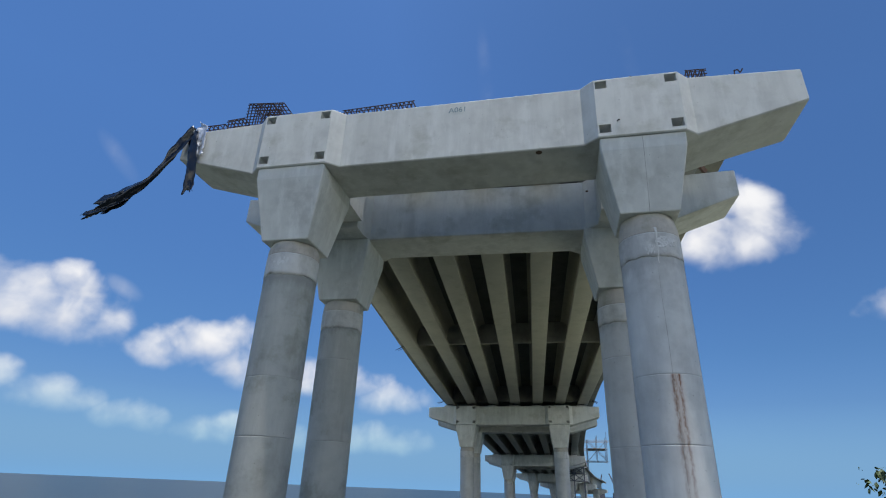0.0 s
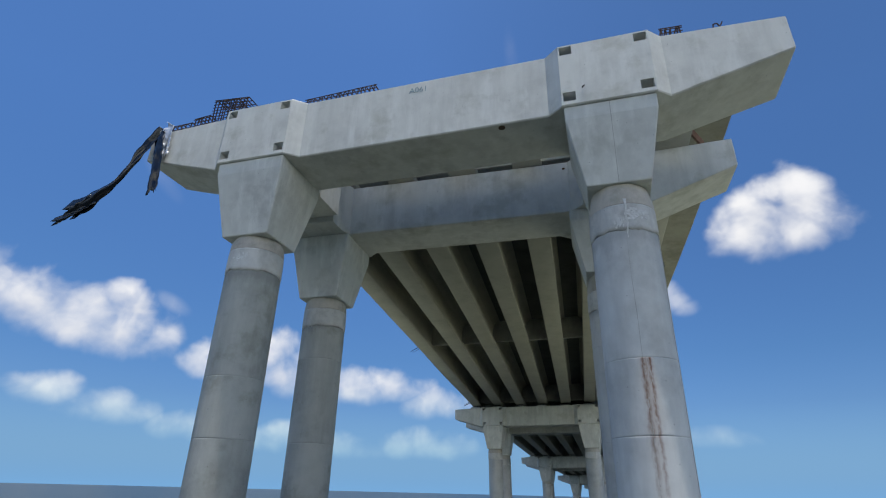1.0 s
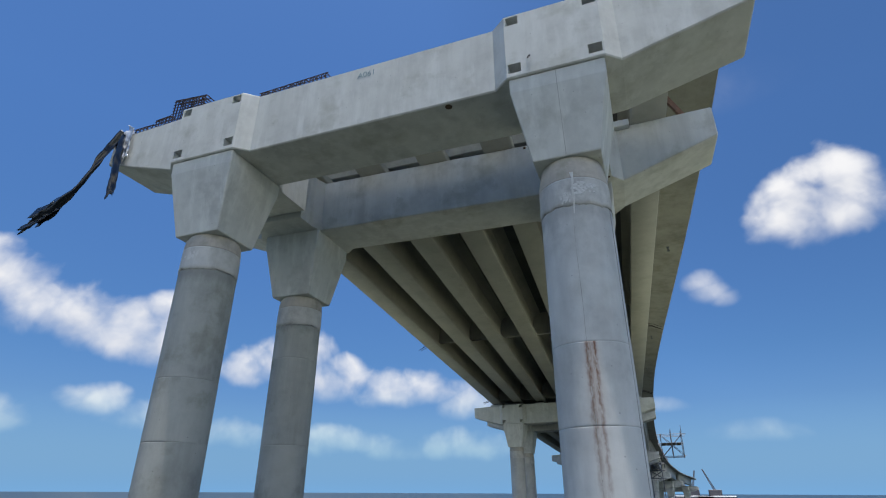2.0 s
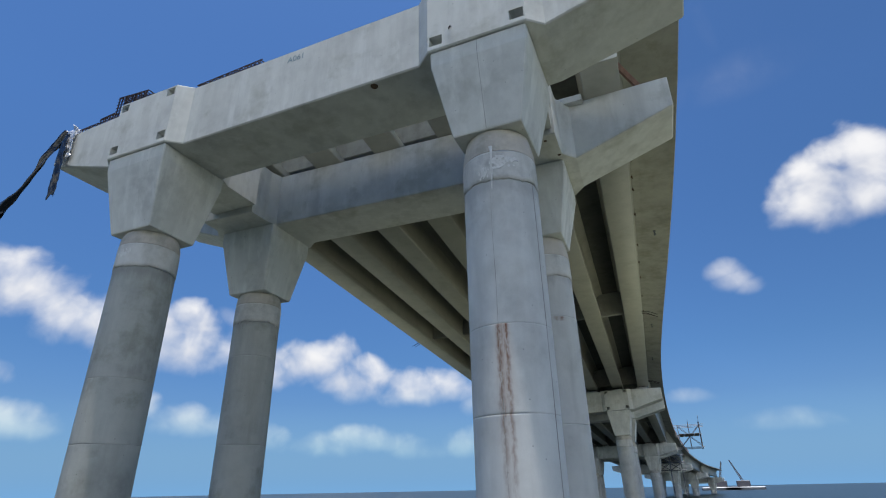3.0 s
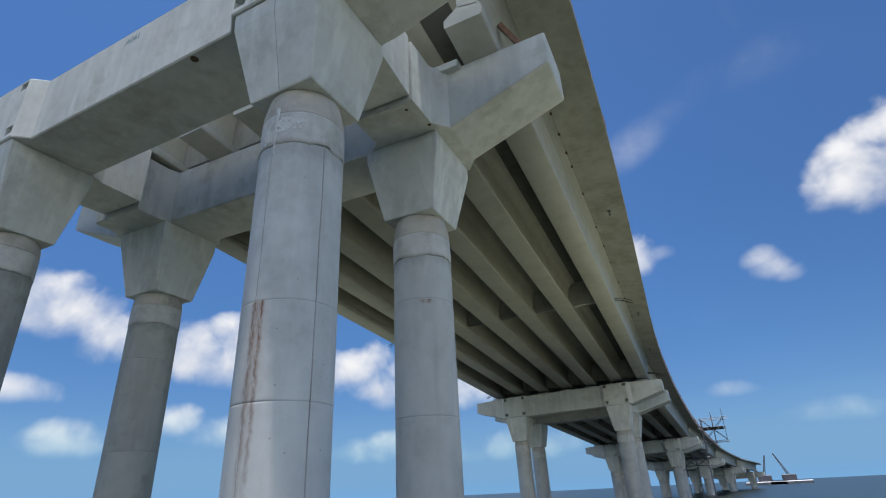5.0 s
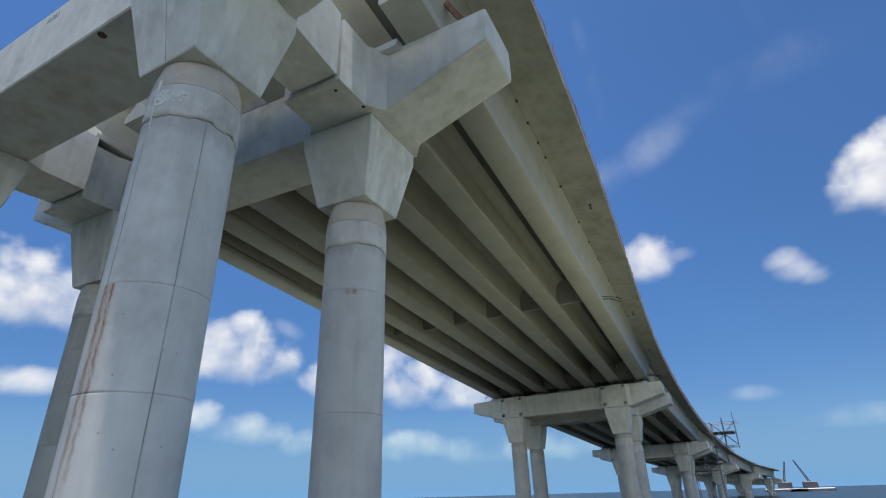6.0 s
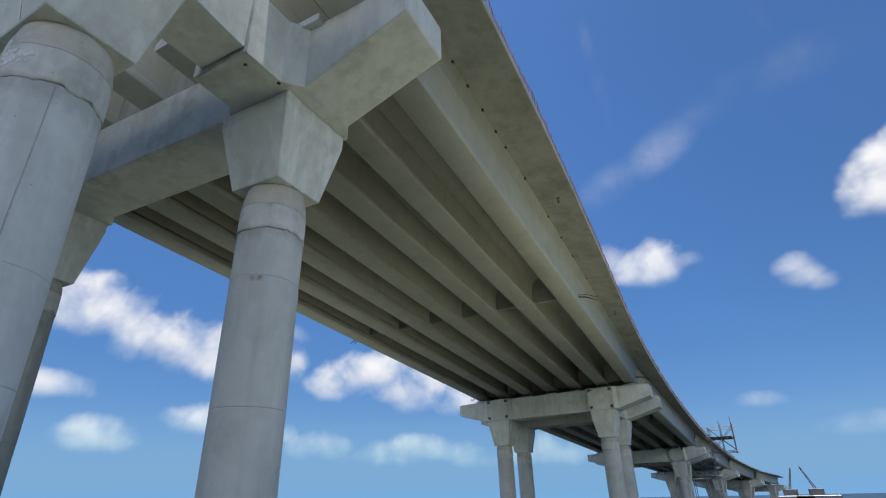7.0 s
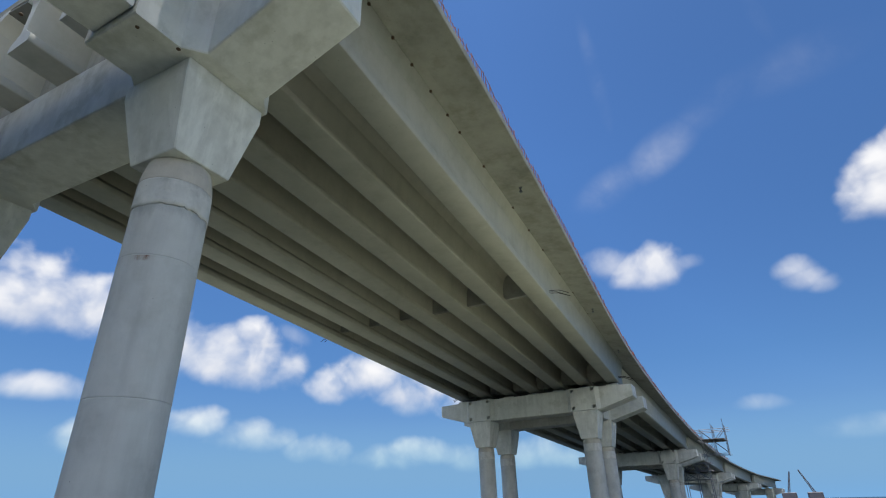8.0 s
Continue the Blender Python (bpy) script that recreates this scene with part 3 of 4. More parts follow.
def bent(label, m, joints, foot_z, cap, runs=None, ridges=(), col_y=0.90, tall_east=1.78):
    """m: pose of the cap's underside at its outer face's middle."""
    root = thing("bridge_bent", label, "bridge pier", "bents of the bridge", at=m)
    part("cap_beam", cap.copy(), CAP_MAT, root)
    down = lambda z: z - m.translation.z
    for s in (-1, 1):
        east = s * m.to_3x3().col[0].x > 0
        tall = tall_east if east else 1.78
        ped = part("pedestal", pedestal_mesh(tall), PED_MAT, root)
        ped.location = (s * COL_X, col_y, 0)
        if ridges and east:
            bm = bmesh.new()
            add_loft(bm, [[(u, -h - f, z) for u, f in ((-0.004, -0.02), (0.004, -0.02), (0.004, 0.0035), (-0.004, 0.0035))] for h, z in ((0.577, 0.025 - tall), (0.84, -0.30), (0.845, -0.02))])
            part("form_seam", bm, SEAM_MAT, ped)
        mat = COL_MAT if not runs else runs if east else SHADED_DAMP_COL_MAT
        column_thing_parts(root, s * COL_X, col_y, -tall, [down(z) for z in joints], down(foot_z), mat, ridges if east else ())
    return root


CAP_A = cap_mesh(2.99, 0.74, 0.74, 0.62, 0.76, lift=-0.09, inner_two=0.42)
CAP_B = cap_mesh(2.67, 0.48, 0.852, 0.84, 0.76, 0.135, 0.43, 0.10, 0.08, 1.67, 0.76)
SEAMS = ((-90, -9.0, -2.62, 0.003), (-18, -9.5, -2.62, 0.006))

# the place: (centre x, outer face y, cap underside z, heading, fall to the west in degrees)
NEAR_A = (0.60, 10.00, 9.07, 0.0, 0.0)
NEAR_B = (0.337, 15.68, 8.95, 1.8, 0.2)
BENTS = [NEAR_A, NEAR_B,
         (-1.50, 47.65, 7.52, 0.8, 0.8), (-1.55, 53.50, 7.28, 0.8, 0.8),
         (-1.55, 84.70, 5.90, 0.0, 0.8), (-1.50, 90.55, 5.68, 0.0, 0.8),
         (0.0, 122.0, 4.6, -2.0, 0.0), (0.3, 127.85, 4.45, -2.5, 0.0),
         (3.3, 159.0, 3.6, -4.5, 0.0), (3.9, 164.85, 3.5, -5.0, 0.0),
         (8.4, 196.0, 2.9, -7.0, 0.0), (9.2, 201.85, 2.8, -7.5, 0.0)]
LABELS = ["weathered grey precast concrete pier bent with an empty cap", "grey precast concrete pier bent carrying the girders",
          "distant grey concrete pier bent carrying the viaduct"]
for i, (x, y, z, head, fall) in enumerate(BENTS):
    face = pose(x, y, z, 0, -fall, head) @ pose(0, 0, 0, 0, 0, 180 if i % 2 else 0)
    jl = (4.24, 3.08, 1.2) if i == 0 else (5.46, 3.32, 1.2) if i == 1 else (3.6,)
    bent(LABELS[min(i, 2)], face, jl, -2.5, CAP_B if i == 1 else CAP_A, (LIT_RUST_COL_MAT, SPOT_COL_MAT, None)[min(i, 2)],
         SEAMS if i < 2 else (), 0.93 if i == 1 else 0.90, 1.65 if i < 2 else 1.78)


# ---- girders, deck ----
GIRDERS, DEPTH = 7, 1.78
SPACING = 1.90


def cap_mid(i):
    return BENTS[i][1] + (0.88 if i == 1 else 0.97) * (-1 if i % 2 else 1)


def joint(i):
    """How far the span's end lies from the cap's middle: half the gap between paired caps."""
    if i == 1:
        return 1.78
    k = i - 1 if i % 2 else i + 1
    return abs(cap_mid(i) - cap_mid(k)) / 2 - 0.02 if k < len(BENTS) else 1.2


def seat(i, k, along):
    """The seat of girder k on bent i, along metres from the cap's middle."""
    x, y, z, head, fall = BENTS[i]
    off = (k - (GIRDERS - 1) / 2) * (1.84 if i == 1 else SPACING) + (0.32 if i == 1 else 0.16 if i == 2 else 0.0) + (0.10 if i == 1 and k == GIRDERS - 1 else 0.0)
    h = radians(head)
    p = Vector((x, cap_mid(i), z + CAP_H + 0.13)) + Vector((math.cos(h), math.sin(h), math.tan(radians(fall)))) * off
    return p + Vector((0, along, 0))


# half outlines (out, up) of the inner sides and of the outer face of an edge girder
GIRDER_PARTS = (
    ("bottom_flange", [(0.37, 0.0), (0.398, 0.010), (0.41, 0.035), (0.41, 0.19), (0.40, 0.205), (0.12, 0.42), (0.10, 0.45)],
     [(0.385, 0.0), (0.41, 0.025), (0.41, 0.26), (0.40, 0.28), (0.365, 0.34)]),
    ("web", [(0.09, 0.42), (0.098, 0.448), (0.098, 0.70), (0.102, 0.88), (0.115, 1.06), (0.14, 1.22), (0.178, 1.36), (0.165, 1.40)],
     [(0.34, 0.32), (0.362, 0.345), (0.345, 0.46), (0.338, 0.60), (0.340, 0.76), (0.350, 0.92), (0.368, 1.07), (0.393, 1.21), (0.427, 1.34), (0.417, 1.38)]),
    ("top_flange", [(0.15, 1.32), (0.177, 1.355), (0.225, 1.47), (0.30, 1.56), (0.40, 1.62), (0.52, 1.65), (0.56, 1.66), (0.56, DEPTH)],
     [(0.41, 1.30), (0.426, 1.336), (0.465, 1.46), (0.512, 1.575), (0.562, 1.675), (0.615, 1.755), (0.615, DEPTH)]))


def span(i, j, near):
    a_all = [seat(i, k, -joint(i)) for k in range(GIRDERS)]
    b_all = [seat(j, k, joint(j)) for k in range(GIRDERS)]
    tag = "long grey precast bulb-tee girder under the deck" if near else "distant grey concrete bridge girder"
    for k in range(GIRDERS):
        a, b = a_all[k], b_all[k]
        g = thing("bridge_girder", tag, "girder", "girders of one span", at=Matrix.Translation(a))
        for nm, inner, outer in GIRDER_PARTS:
            right = outer if k == GIRDERS - 1 else inner
            left = outer if k == 0 else inner
            outline = right + [(-u, v) for u, v in reversed(left)]
            bm = bmesh.new()
            secs = []
            for q in (0.0, 0.5, 1.0):
                c = a.lerp(b, q) - a
                secs.append([(c.x + u, c.y, c.z + v) for u, v in outline])
            add_loft(bm, secs)
            for f in bm.faces:
                f.smooth = len(f.verts) == 4
            for e in bm.edges:
                e.smooth = len(e.link_faces) == 2 and e.calc_face_angle(0.0) < radians(40)
            part(nm, bm, GIRDER_MAT, g)
        for e, bi in ((a, i), (b, j)):
            bz = seat(bi, k, 0.0).z - 0.13
            dy = joint(bi) * (1 if e is a else -1)
            deep = 0.74 if bi == 1 else 0.32
            seat_z = e.z + (b.z - a.z) / (b.y - a.y) * dy
            bm = bmesh.new()
            add_box(bm, e.x - 0.40, e.x + 0.40, e.y + dy - deep, e.y + dy + deep, bz - 0.01, seat_z - 0.05, None, 0.01)
            pl = part("bearing_plinth", bm, CAP_MAT)
            tagged(pl, "low concrete bearing plinth on the cap", "plinth", "bearing plinths")
            bm = bmesh.new()
            add_box(bm, e.x - 0.22, e.x + 0.22, e.y + dy - 0.15, e.y + dy + 0.15, seat_z - 0.05, seat_z + 0.006)
            part("bearing_pad", bm, RUBBER_MAT, pl, "black rubber bearing pad")
    # soffit panels added between the top flanges, their dark tone painting the recess shade
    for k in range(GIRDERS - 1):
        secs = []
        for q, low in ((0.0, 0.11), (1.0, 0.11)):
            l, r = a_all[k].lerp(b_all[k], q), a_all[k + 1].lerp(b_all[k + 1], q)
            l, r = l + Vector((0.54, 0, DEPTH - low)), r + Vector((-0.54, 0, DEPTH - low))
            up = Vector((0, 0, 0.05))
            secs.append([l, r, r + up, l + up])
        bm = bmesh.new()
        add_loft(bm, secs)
        tagged(part("soffit_panel", bm, SHADE_PANEL_MAT), "stained concrete soffit panel, toned dark for the shade between two girders", "deck panel", "soffit panels")
    # diaphragms between the girders
    for q, hgt, thick in ((0.037 if i == 1 else 0.045, 1.54 if i == 1 else 1.45, 0.25), (0.5, 1.30, 0.22), (0.955, 1.45, 0.25)):
        for k in range(GIRDERS - (2 if i == 1 and q < 0.1 else 1)):
            c0, c1 = a_all[k].lerp(b_all[k], q), a_all[k + 1].lerp(b_all[k + 1], q)
            bm = bmesh.new()
            y0, y1 = c0.y - thick / 2, c0.y + thick / 2
            zb = c0.z + (DEPTH - hgt - 0.02)
            add_box(bm, c0.x + 0.11, c1.x - 0.11, y0, y1, zb, c0.z + DEPTH - 0.02, None, 0.015)
            d = part("diaphragm", bm, CROSS_MAT)
            tagged(d, "cast concrete cross diaphragm between two girders", "diaphragm", "diaphragms of the viaduct")


NARROW = {1: 0.02, 2: 0.065, 3: 0.065, 4: 0.2, 5: 0.2}       # how far each deck edge draws in


def deck_edge(i, side, along):
    x, y, z, head, fall = BENTS[i]
    p = seat(i, 3, along)
    h = radians(head)
    return Vector((p.x, p.y, p.z + DEPTH)) + Vector((math.cos(h), math.sin(h), math.tan(radians(fall)))) * (side * (7.5 - NARROW.get(i, 0.25)) + (0.1 if i == 1 else 0))


def deck_nodes(side):
    """Deck edge points at the span joints, shared by the spans that meet there."""
    pts = [deck_edge(1, side, -joint(1))]
    for i in range(2, len(BENTS) - 1, 2):
        pts.append((deck_edge(i, side, joint(i)) + deck_edge(i + 1, side, -joint(i + 1))) / 2)
    pts.append(deck_edge(len(BENTS) - 1, side, 0.6))
    return pts


def deck_point(side, n, q):
    """Edge of span n at the share q of its length: a smooth curve in plan, straight in height."""
    pts = deck_nodes(side)
    p0, p1, p2, p3 = pts[max(n - 1, 0)], pts[n], pts[n + 1], pts[min(n + 2, len(pts) - 1)]
    c = 0.5 * ((2 * p1) + (p2 - p0) * q + (2 * p0 - 5 * p1 + 4 * p2 - p3) * q * q + (3 * p1 - p0 - 3 * p2 + p3) * q ** 3)
    return Vector((c.x, p1.y + (p2.y - p1.y) * q, p1.z + (p2.z - p1.z) * q))


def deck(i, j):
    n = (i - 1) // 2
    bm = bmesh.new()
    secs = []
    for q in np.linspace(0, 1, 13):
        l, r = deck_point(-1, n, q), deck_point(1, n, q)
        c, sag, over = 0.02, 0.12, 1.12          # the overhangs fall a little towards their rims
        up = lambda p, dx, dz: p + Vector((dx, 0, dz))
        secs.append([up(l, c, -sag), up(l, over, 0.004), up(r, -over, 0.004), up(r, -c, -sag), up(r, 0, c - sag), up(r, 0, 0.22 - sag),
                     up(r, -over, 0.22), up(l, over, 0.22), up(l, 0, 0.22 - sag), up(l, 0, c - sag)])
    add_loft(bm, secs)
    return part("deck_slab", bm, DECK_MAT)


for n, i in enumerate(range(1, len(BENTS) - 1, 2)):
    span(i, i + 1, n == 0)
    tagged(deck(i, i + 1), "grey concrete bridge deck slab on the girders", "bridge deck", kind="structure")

# ---- ground ----
bm = bmesh.new()
vs = [bm.verts.new(p) for p in ((-3500, -3500, 0), (3500, -3500, 0), (3500, 3500, 0), (-3500, 3500, 0))]
bm.faces.new(vs)
tagged(part("ground", bm, GROUND_MAT), "unseen dark lagoon water with pale strips added to bounce light", "ground", kind="structure")


# ---- details on the empty cap ----
def stencil(text, m, size):
    cu = bpy.data.curves.new("stencil", "FONT")
    cu.body, cu.size, cu.extrude, cu.align_x, cu.align_y = text, size, 0.0015, "CENTER", "CENTER"
    tmp = bpy.data.objects.new("stencil", cu)
    scene.collection.objects.link(tmp)
    bpy.context.view_layer.update()
    me = bpy.data.meshes.new_from_object(tmp)
    bpy.data.objects.remove(tmp)
    me.materials.clear()
    me.materials.append(PAINT_MAT)
    ob = new("stencil_mark", me)
    ob.matrix_world = m
    return tagged(ob, "faded green stencilled mark A061 on the cap", "marking")


stencil("A061", pose(0.60, 10.237, 10.365, 90, 0, 0), 0.20)


def stirrup_mesh(w, h, r=0.015):
    """An inverted U of bar across the cap."""
    bm = bmesh.new()
    c = 0.05
    pts = [(0, -w / 2, -0.05), (0, -w / 2, h - c), (0, -w / 2 + c, h), (0, w / 2 - c, h), (0, w / 2, h - c), (0, w / 2, -0.05)]
    for a, b in zip(pts, pts[1:]):
        add_rod(bm, a, b, r, 5)
    me = bpy.data.meshes.new("stirrup")
    bm.to_mesh(me)
    bm.free()
    me.materials.append(REBAR_MAT)
    return me


def rebar_cage(label, x0, x1, w, h0, h1, step, rails, yc=10.75, lean=0.0, side_rails=0):
    """A run of stirrups and the bars tied along them, on the cap's top."""
    root = thing("rebar_cage", label, "rebar", "rebar cages on the cap", at=pose(0, yc, 10.60))
    n = max(2, round((x1 - x0) / step))
    shapes = {}
    for k in range(n + 1):
        q = k / n
        h = round(h0 + (h1 - h0) * q, 2)
        if h not in shapes:
            shapes[h] = stirrup_mesh(w, h)
        ob = new("stirrup", shapes[h])
        ob.parent = root
        ob.location = (x0 + (x1 - x0) * q + random.uniform(-0.012, 0.012), random.uniform(-0.01, 0.01), 0)
        ob.rotation_euler = (random.uniform(-0.03, 0.03), lean + random.uniform(-0.05, 0.05), random.uniform(-0.06, 0.06))
    for y in rails:
        bm = bmesh.new()
        add_rod(bm, (x0 - 0.05 + lean * h0, y, h0 - 0.02), (x1 + 0.05 + lean * h1, y, h1 - 0.02), 0.012, 5)
        part("tie_bar", bm, REBAR_MAT, root)
    for k in range(side_rails):
        for y in (-w / 2, w / 2):
            z0, z1 = h0 * (k + 0.6) / (side_rails + 0.4), h1 * (k + 0.6) / (side_rails + 0.4)
            bm = bmesh.new()
            add_rod(bm, (x0 - 0.05 + lean * z0, y, z0), (x1 + 0.05 + lean * z1, y, z1), 0.011, 5)
            part("tie_bar", bm, REBAR_MAT, root)
    return root


rebar_cage("tall rusty rebar cage standing on the cap", -5.10, -4.15, 0.62, 0.90, 0.80, 0.085, (-0.30, -0.15, 0.0, 0.15, 0.30), side_rails=9)
rebar_cage("low rusty rebar cage beside the tall one", -5.62, -5.22, 0.62, 0.40, 0.44, 0.10, (-0.30, 0.0, 0.30), side_rails=4)
rebar_cage("row of rusty stirrups along the cap", -6.45, -5.75, 0.62, 0.28, 0.30, 0.13, (-0.30, 0.30), side_rails=1)
rebar_cage("long row of rusty stirrups along the cap", -2.36, -0.58, 0.62, 0.32, 0.39, 0.11, (-0.30, 0.30), side_rails=2)
rebar_cage("short rusty rebar cage near the cap's end", 5.74, 6.08, 0.60, 0.40, 0.38, 0.09, (-0.29, 0.0, 0.29), side_rails=4)
rebar_cage("few rusty bar ends above the block", 3.95, 4.55, 0.50, 0.47, 0.47, 0.25, (0.2,))

# broken grout skin on the near collar
def spall(col_x, col_y, z0, z1, a0, a1, seed, thr):
    """A ragged flake of grout that stands proud of the collar."""
    bm = bmesh.new()
    na, nz = 46, 16
    vs = {}

    def vert(i, j):
        if (i, j) not in vs:
            a, z = radians(a0 + (a1 - a0) * i / na), z0 + (z1 - z0) * j / nz
            r = 0.599 + 0.006 * noise.noise(Vector((i * 0.3, j * 0.5, seed)))
            vs[i, j] = bm.verts.new((col_x + r * math.cos(a), col_y + r * math.sin(a), z))
        return vs[i, j]
    for i in range(na):
        for j in range(nz):
            u, v = i / na * 2 - 1, j / nz * 2 - 1
            if 0.75 - u * u - v * v + 1.5 * noise.noise(Vector((u * 3.2, v * 1.6, seed))) > thr:
                bm.faces.new((vert(i, j), vert(i + 1, j), vert(i + 1, j + 1), vert(i, j + 1)))
    ob = part("grout_flake", bm, FLAKE_MAT)
    so = ob.modifiers.new("skin", "SOLIDIFY")
    so.thickness, so.offset = 0.02, 1.0
    return tagged(ob, "ragged flake of pale grout on the collar", "grout", "grout flakes on the collars")


spall(4.53, 10.90, 6.64, 6.88, -92, -46, 2.0, 0.05)
spall(4.53, 10.90, 6.50, 6.72, -108, -90, 5.0, 0.25)
spall(-3.33, 10.90, 6.66, 6.86, -110, -70, 8.0, 0.25)

# a raised kerb on the loaded cap beside the outer girder
bm = bmesh.new()
add_box(bm, 5.14, 5.76, 14.02, 14.60, 10.42, 10.60, None, 0.012)
tagged(part("cap_kerb", bm, CAP_MAT), "low concrete kerb on the cap beside the outer girder", "kerb")

# bent loose bar on the cap's top
bm = bmesh.new()
pts = [(6.68, 10.5, 10.59), (6.70, 10.5, 10.87), (6.77, 10.5, 10.88), (6.81, 10.5, 10.79), (6.85, 10.5, 10.86), (6.87, 10.5, 10.90)]
for a, b in zip(pts, pts[1:]):
    add_rod(bm, a, b, 0.014, 5)
tagged(part("bent_bar", bm, REBAR_MAT), "single bent rusty bar sticking out of the cap", "rebar")


def ribbon(name, material, path, width, fold, parent, seed, ragged=0.0, label="", pinch=0.0, wave=0.5):
    """A crumpled strip of film along a path of points."""
    bm = bmesh.new()
    pts = [Vector(p) for p in path]
    rows, n, m = [], 44, 9
    for k in range(n + 1):
        f = k / n * (len(pts) - 1)
        i = min(int(f), len(pts) - 2)
        q = f - i
        p0, p1, p2, p3 = pts[max(i - 1, 0)], pts[i], pts[i + 1], pts[min(i + 2, len(pts) - 1)]
        c = 0.5 * ((2 * p1) + (p2 - p0) * q + (2 * p0 - 5 * p1 + 4 * p2 - p3) * q * q + (3 * p1 - p0 - 3 * p2 + p3) * q ** 3)
        d = (p2 - p1).normalized()
        side = d.cross(Vector((0, 1, 0.2))).normalized()
        up = side.cross(d)
        t = k / n
        row = []
        for j in range(m):
            u = j / (m - 1) - 0.5
            wd = (width[0] + (width[1] - width[0]) * t) * (1 - pinch * math.exp(-((t - 0.55) / 0.16) ** 2))
            wob = noise.noise(Vector((t * 13, u * 2.5, seed))) * (1 + 1.6 * max(0.0, t - 0.5))
            fold_y = fold * math.sin(u * 6 + t * 5 + seed) + 0.03 * noise.noise(Vector((t * 8, u * 4, seed + 3)))
            ends = 0.25 * max(0.0, t - 0.8) * 5 * ragged * noise.noise(Vector((u * 7, seed, 1.7)))
            row.append(bm.verts.new(c + side * (u * wd * (1 + wave * wob)) + up * fold_y + d * ends))
        rows.append(row)
    for a, b in zip(rows, rows[1:]):
        for j in range(m - 1):
            f = bm.faces.new((a[j], a[j + 1], b[j + 1], b[j]))
            f.smooth = True
    ob = part(name, bm, material, parent, label)
    so = ob.modifiers.new("film", "SOLIDIFY")
    so.thickness = 0.006
    return ob


tarp = thing("plastic_sheet", "torn black plastic sheet blowing from the cap's end", "plastic sheet")
ribbon("blown_tail", TARP_MAT, [(-6.33, 10.20, 10.62), (-6.46, 10.14, 10.30), (-6.60, 10.06, 9.92), (-6.80, 10.0, 9.48), (-7.08, 9.95, 9.00), (-7.48, 9.95, 8.74), (-7.92, 9.95, 8.46), (-8.30, 9.95, 8.30)],
       (0.26, 0.44), 0.05, tarp, 1.0, 1.1, pinch=0.5, wave=0.28)
ribbon("torn_end", TARP_MAT, [(-7.62, 9.95, 8.62), (-7.95, 9.92, 8.36), (-8.25, 9.9, 8.18), (-8.62, 9.9, 8.06)], (0.30, 0.16), 0.035, tarp, 6.0, 0.9, wave=0.3)
ribbon("hanging_strip", TARP_MAT, [(-6.36, 10.20, 10.58), (-6.26, 10.10, 10.15), (-6.12, 10.06, 9.65), (-6.02, 10.06, 9.10), (-5.98, 10.08, 8.62)],
       (0.26, 0.27), 0.02, tarp, 3.0, 0.7, wave=0.2)
ribbon("silver_wrap", SILVER_MAT, [(-6.32, 10.50, 10.645), (-6.20, 10.20, 10.64), (-6.14, 10.165, 10.40), (-6.04, 10.155, 10.05), (-6.02, 10.15, 9.70)],
       (0.50, 0.16), 0.03, tarp, 5.0, 0.5, "shiny silver side of the sheet")

# lifting sockets under the cap's front edge, and a lifting loop beside the pocket
for x, y, z, r in ((2.42, 10.36, 9.058, 1.0), (4.95, 13.22, 8.958, 0.5), (5.12, 13.85, 8.958, 0.55), (3.5, 12.2, 9.058, 0.45)):
    bm = bmesh.new()
    add_turned(bm, [(0.055 * r, 0.0), (0.07 * r, 0.004), (0.07 * r, 0.02)], 20)
    ob = part("socket_plug", bm, PLUG_MAT)
    ob.matrix_world = pose(x, y, z)
    tagged(ob, "small round dark plug under the cap", "plug", "plugs under the cap")
bm = bmesh.new()
pts = [(4.06, 10.02, 9.44), (4.08, 9.975, 9.445), (4.11, 9.96, 9.455), (4.105, 9.99, 9.465)]
for a, b in zip(pts, pts[1:]):
    add_rod(bm, a, b, 0.012, 6)
tagged(part("lifting_hook", bm, REBAR_MAT), "small steel hook sticking out of the block", "hook")


# ---- details under and along the deck ----
def on_deck(i, j, q, side, out=0.0, dz=0.0):
    return deck_point(side, (i - 1) // 2, q) + Vector((out, 0, dz))


def edge_bars(i, j, step):
    """Starter bars for the parapet along a deck edge."""
    bm = bmesh.new()
    for side in (-1, 1):
        a, b = on_deck(i, j, 0, side), on_deck(i, j, 1, side)
        n = int((b - a).length / step)
        last = None
        for k in range(n + 1):
            p = on_deck(i, j, k / n, side) + Vector((-0.035 * side, random.uniform(-0.02, 0.02), 0.09))
            top = p + Vector((random.uniform(-0.03, 0.03), random.uniform(-0.03, 0.03), (0.34 + random.uniform(-0.06, 0.09))))
            add_rod(bm, p, top, 0.011, 4)
            if last and k % 3 == 0:
                add_rod(bm, last + Vector((0, 0, -0.05)), top + Vector((0, 0, -0.05)), 0.008, 4)
                last = top
            last = last or top
    return tagged(part("starter_bars", bm, REDBAR_MAT), "rusty parapet starter bars along the deck edges", "rebar", kind="stuff")


for i, step in ((1, 0.16), (3, 0.2), (5, 0.3)):
    edge_bars(i, i + 1, step)

# small hangers left under the overhang, and form ties along the edge girder's top flange
def share(y):
    """How far along the first span y lies."""
    y0, y1 = deck_point(1, 0, 0).y, deck_point(1, 0, 1).y
    return (y - y0) / (y1 - y0)


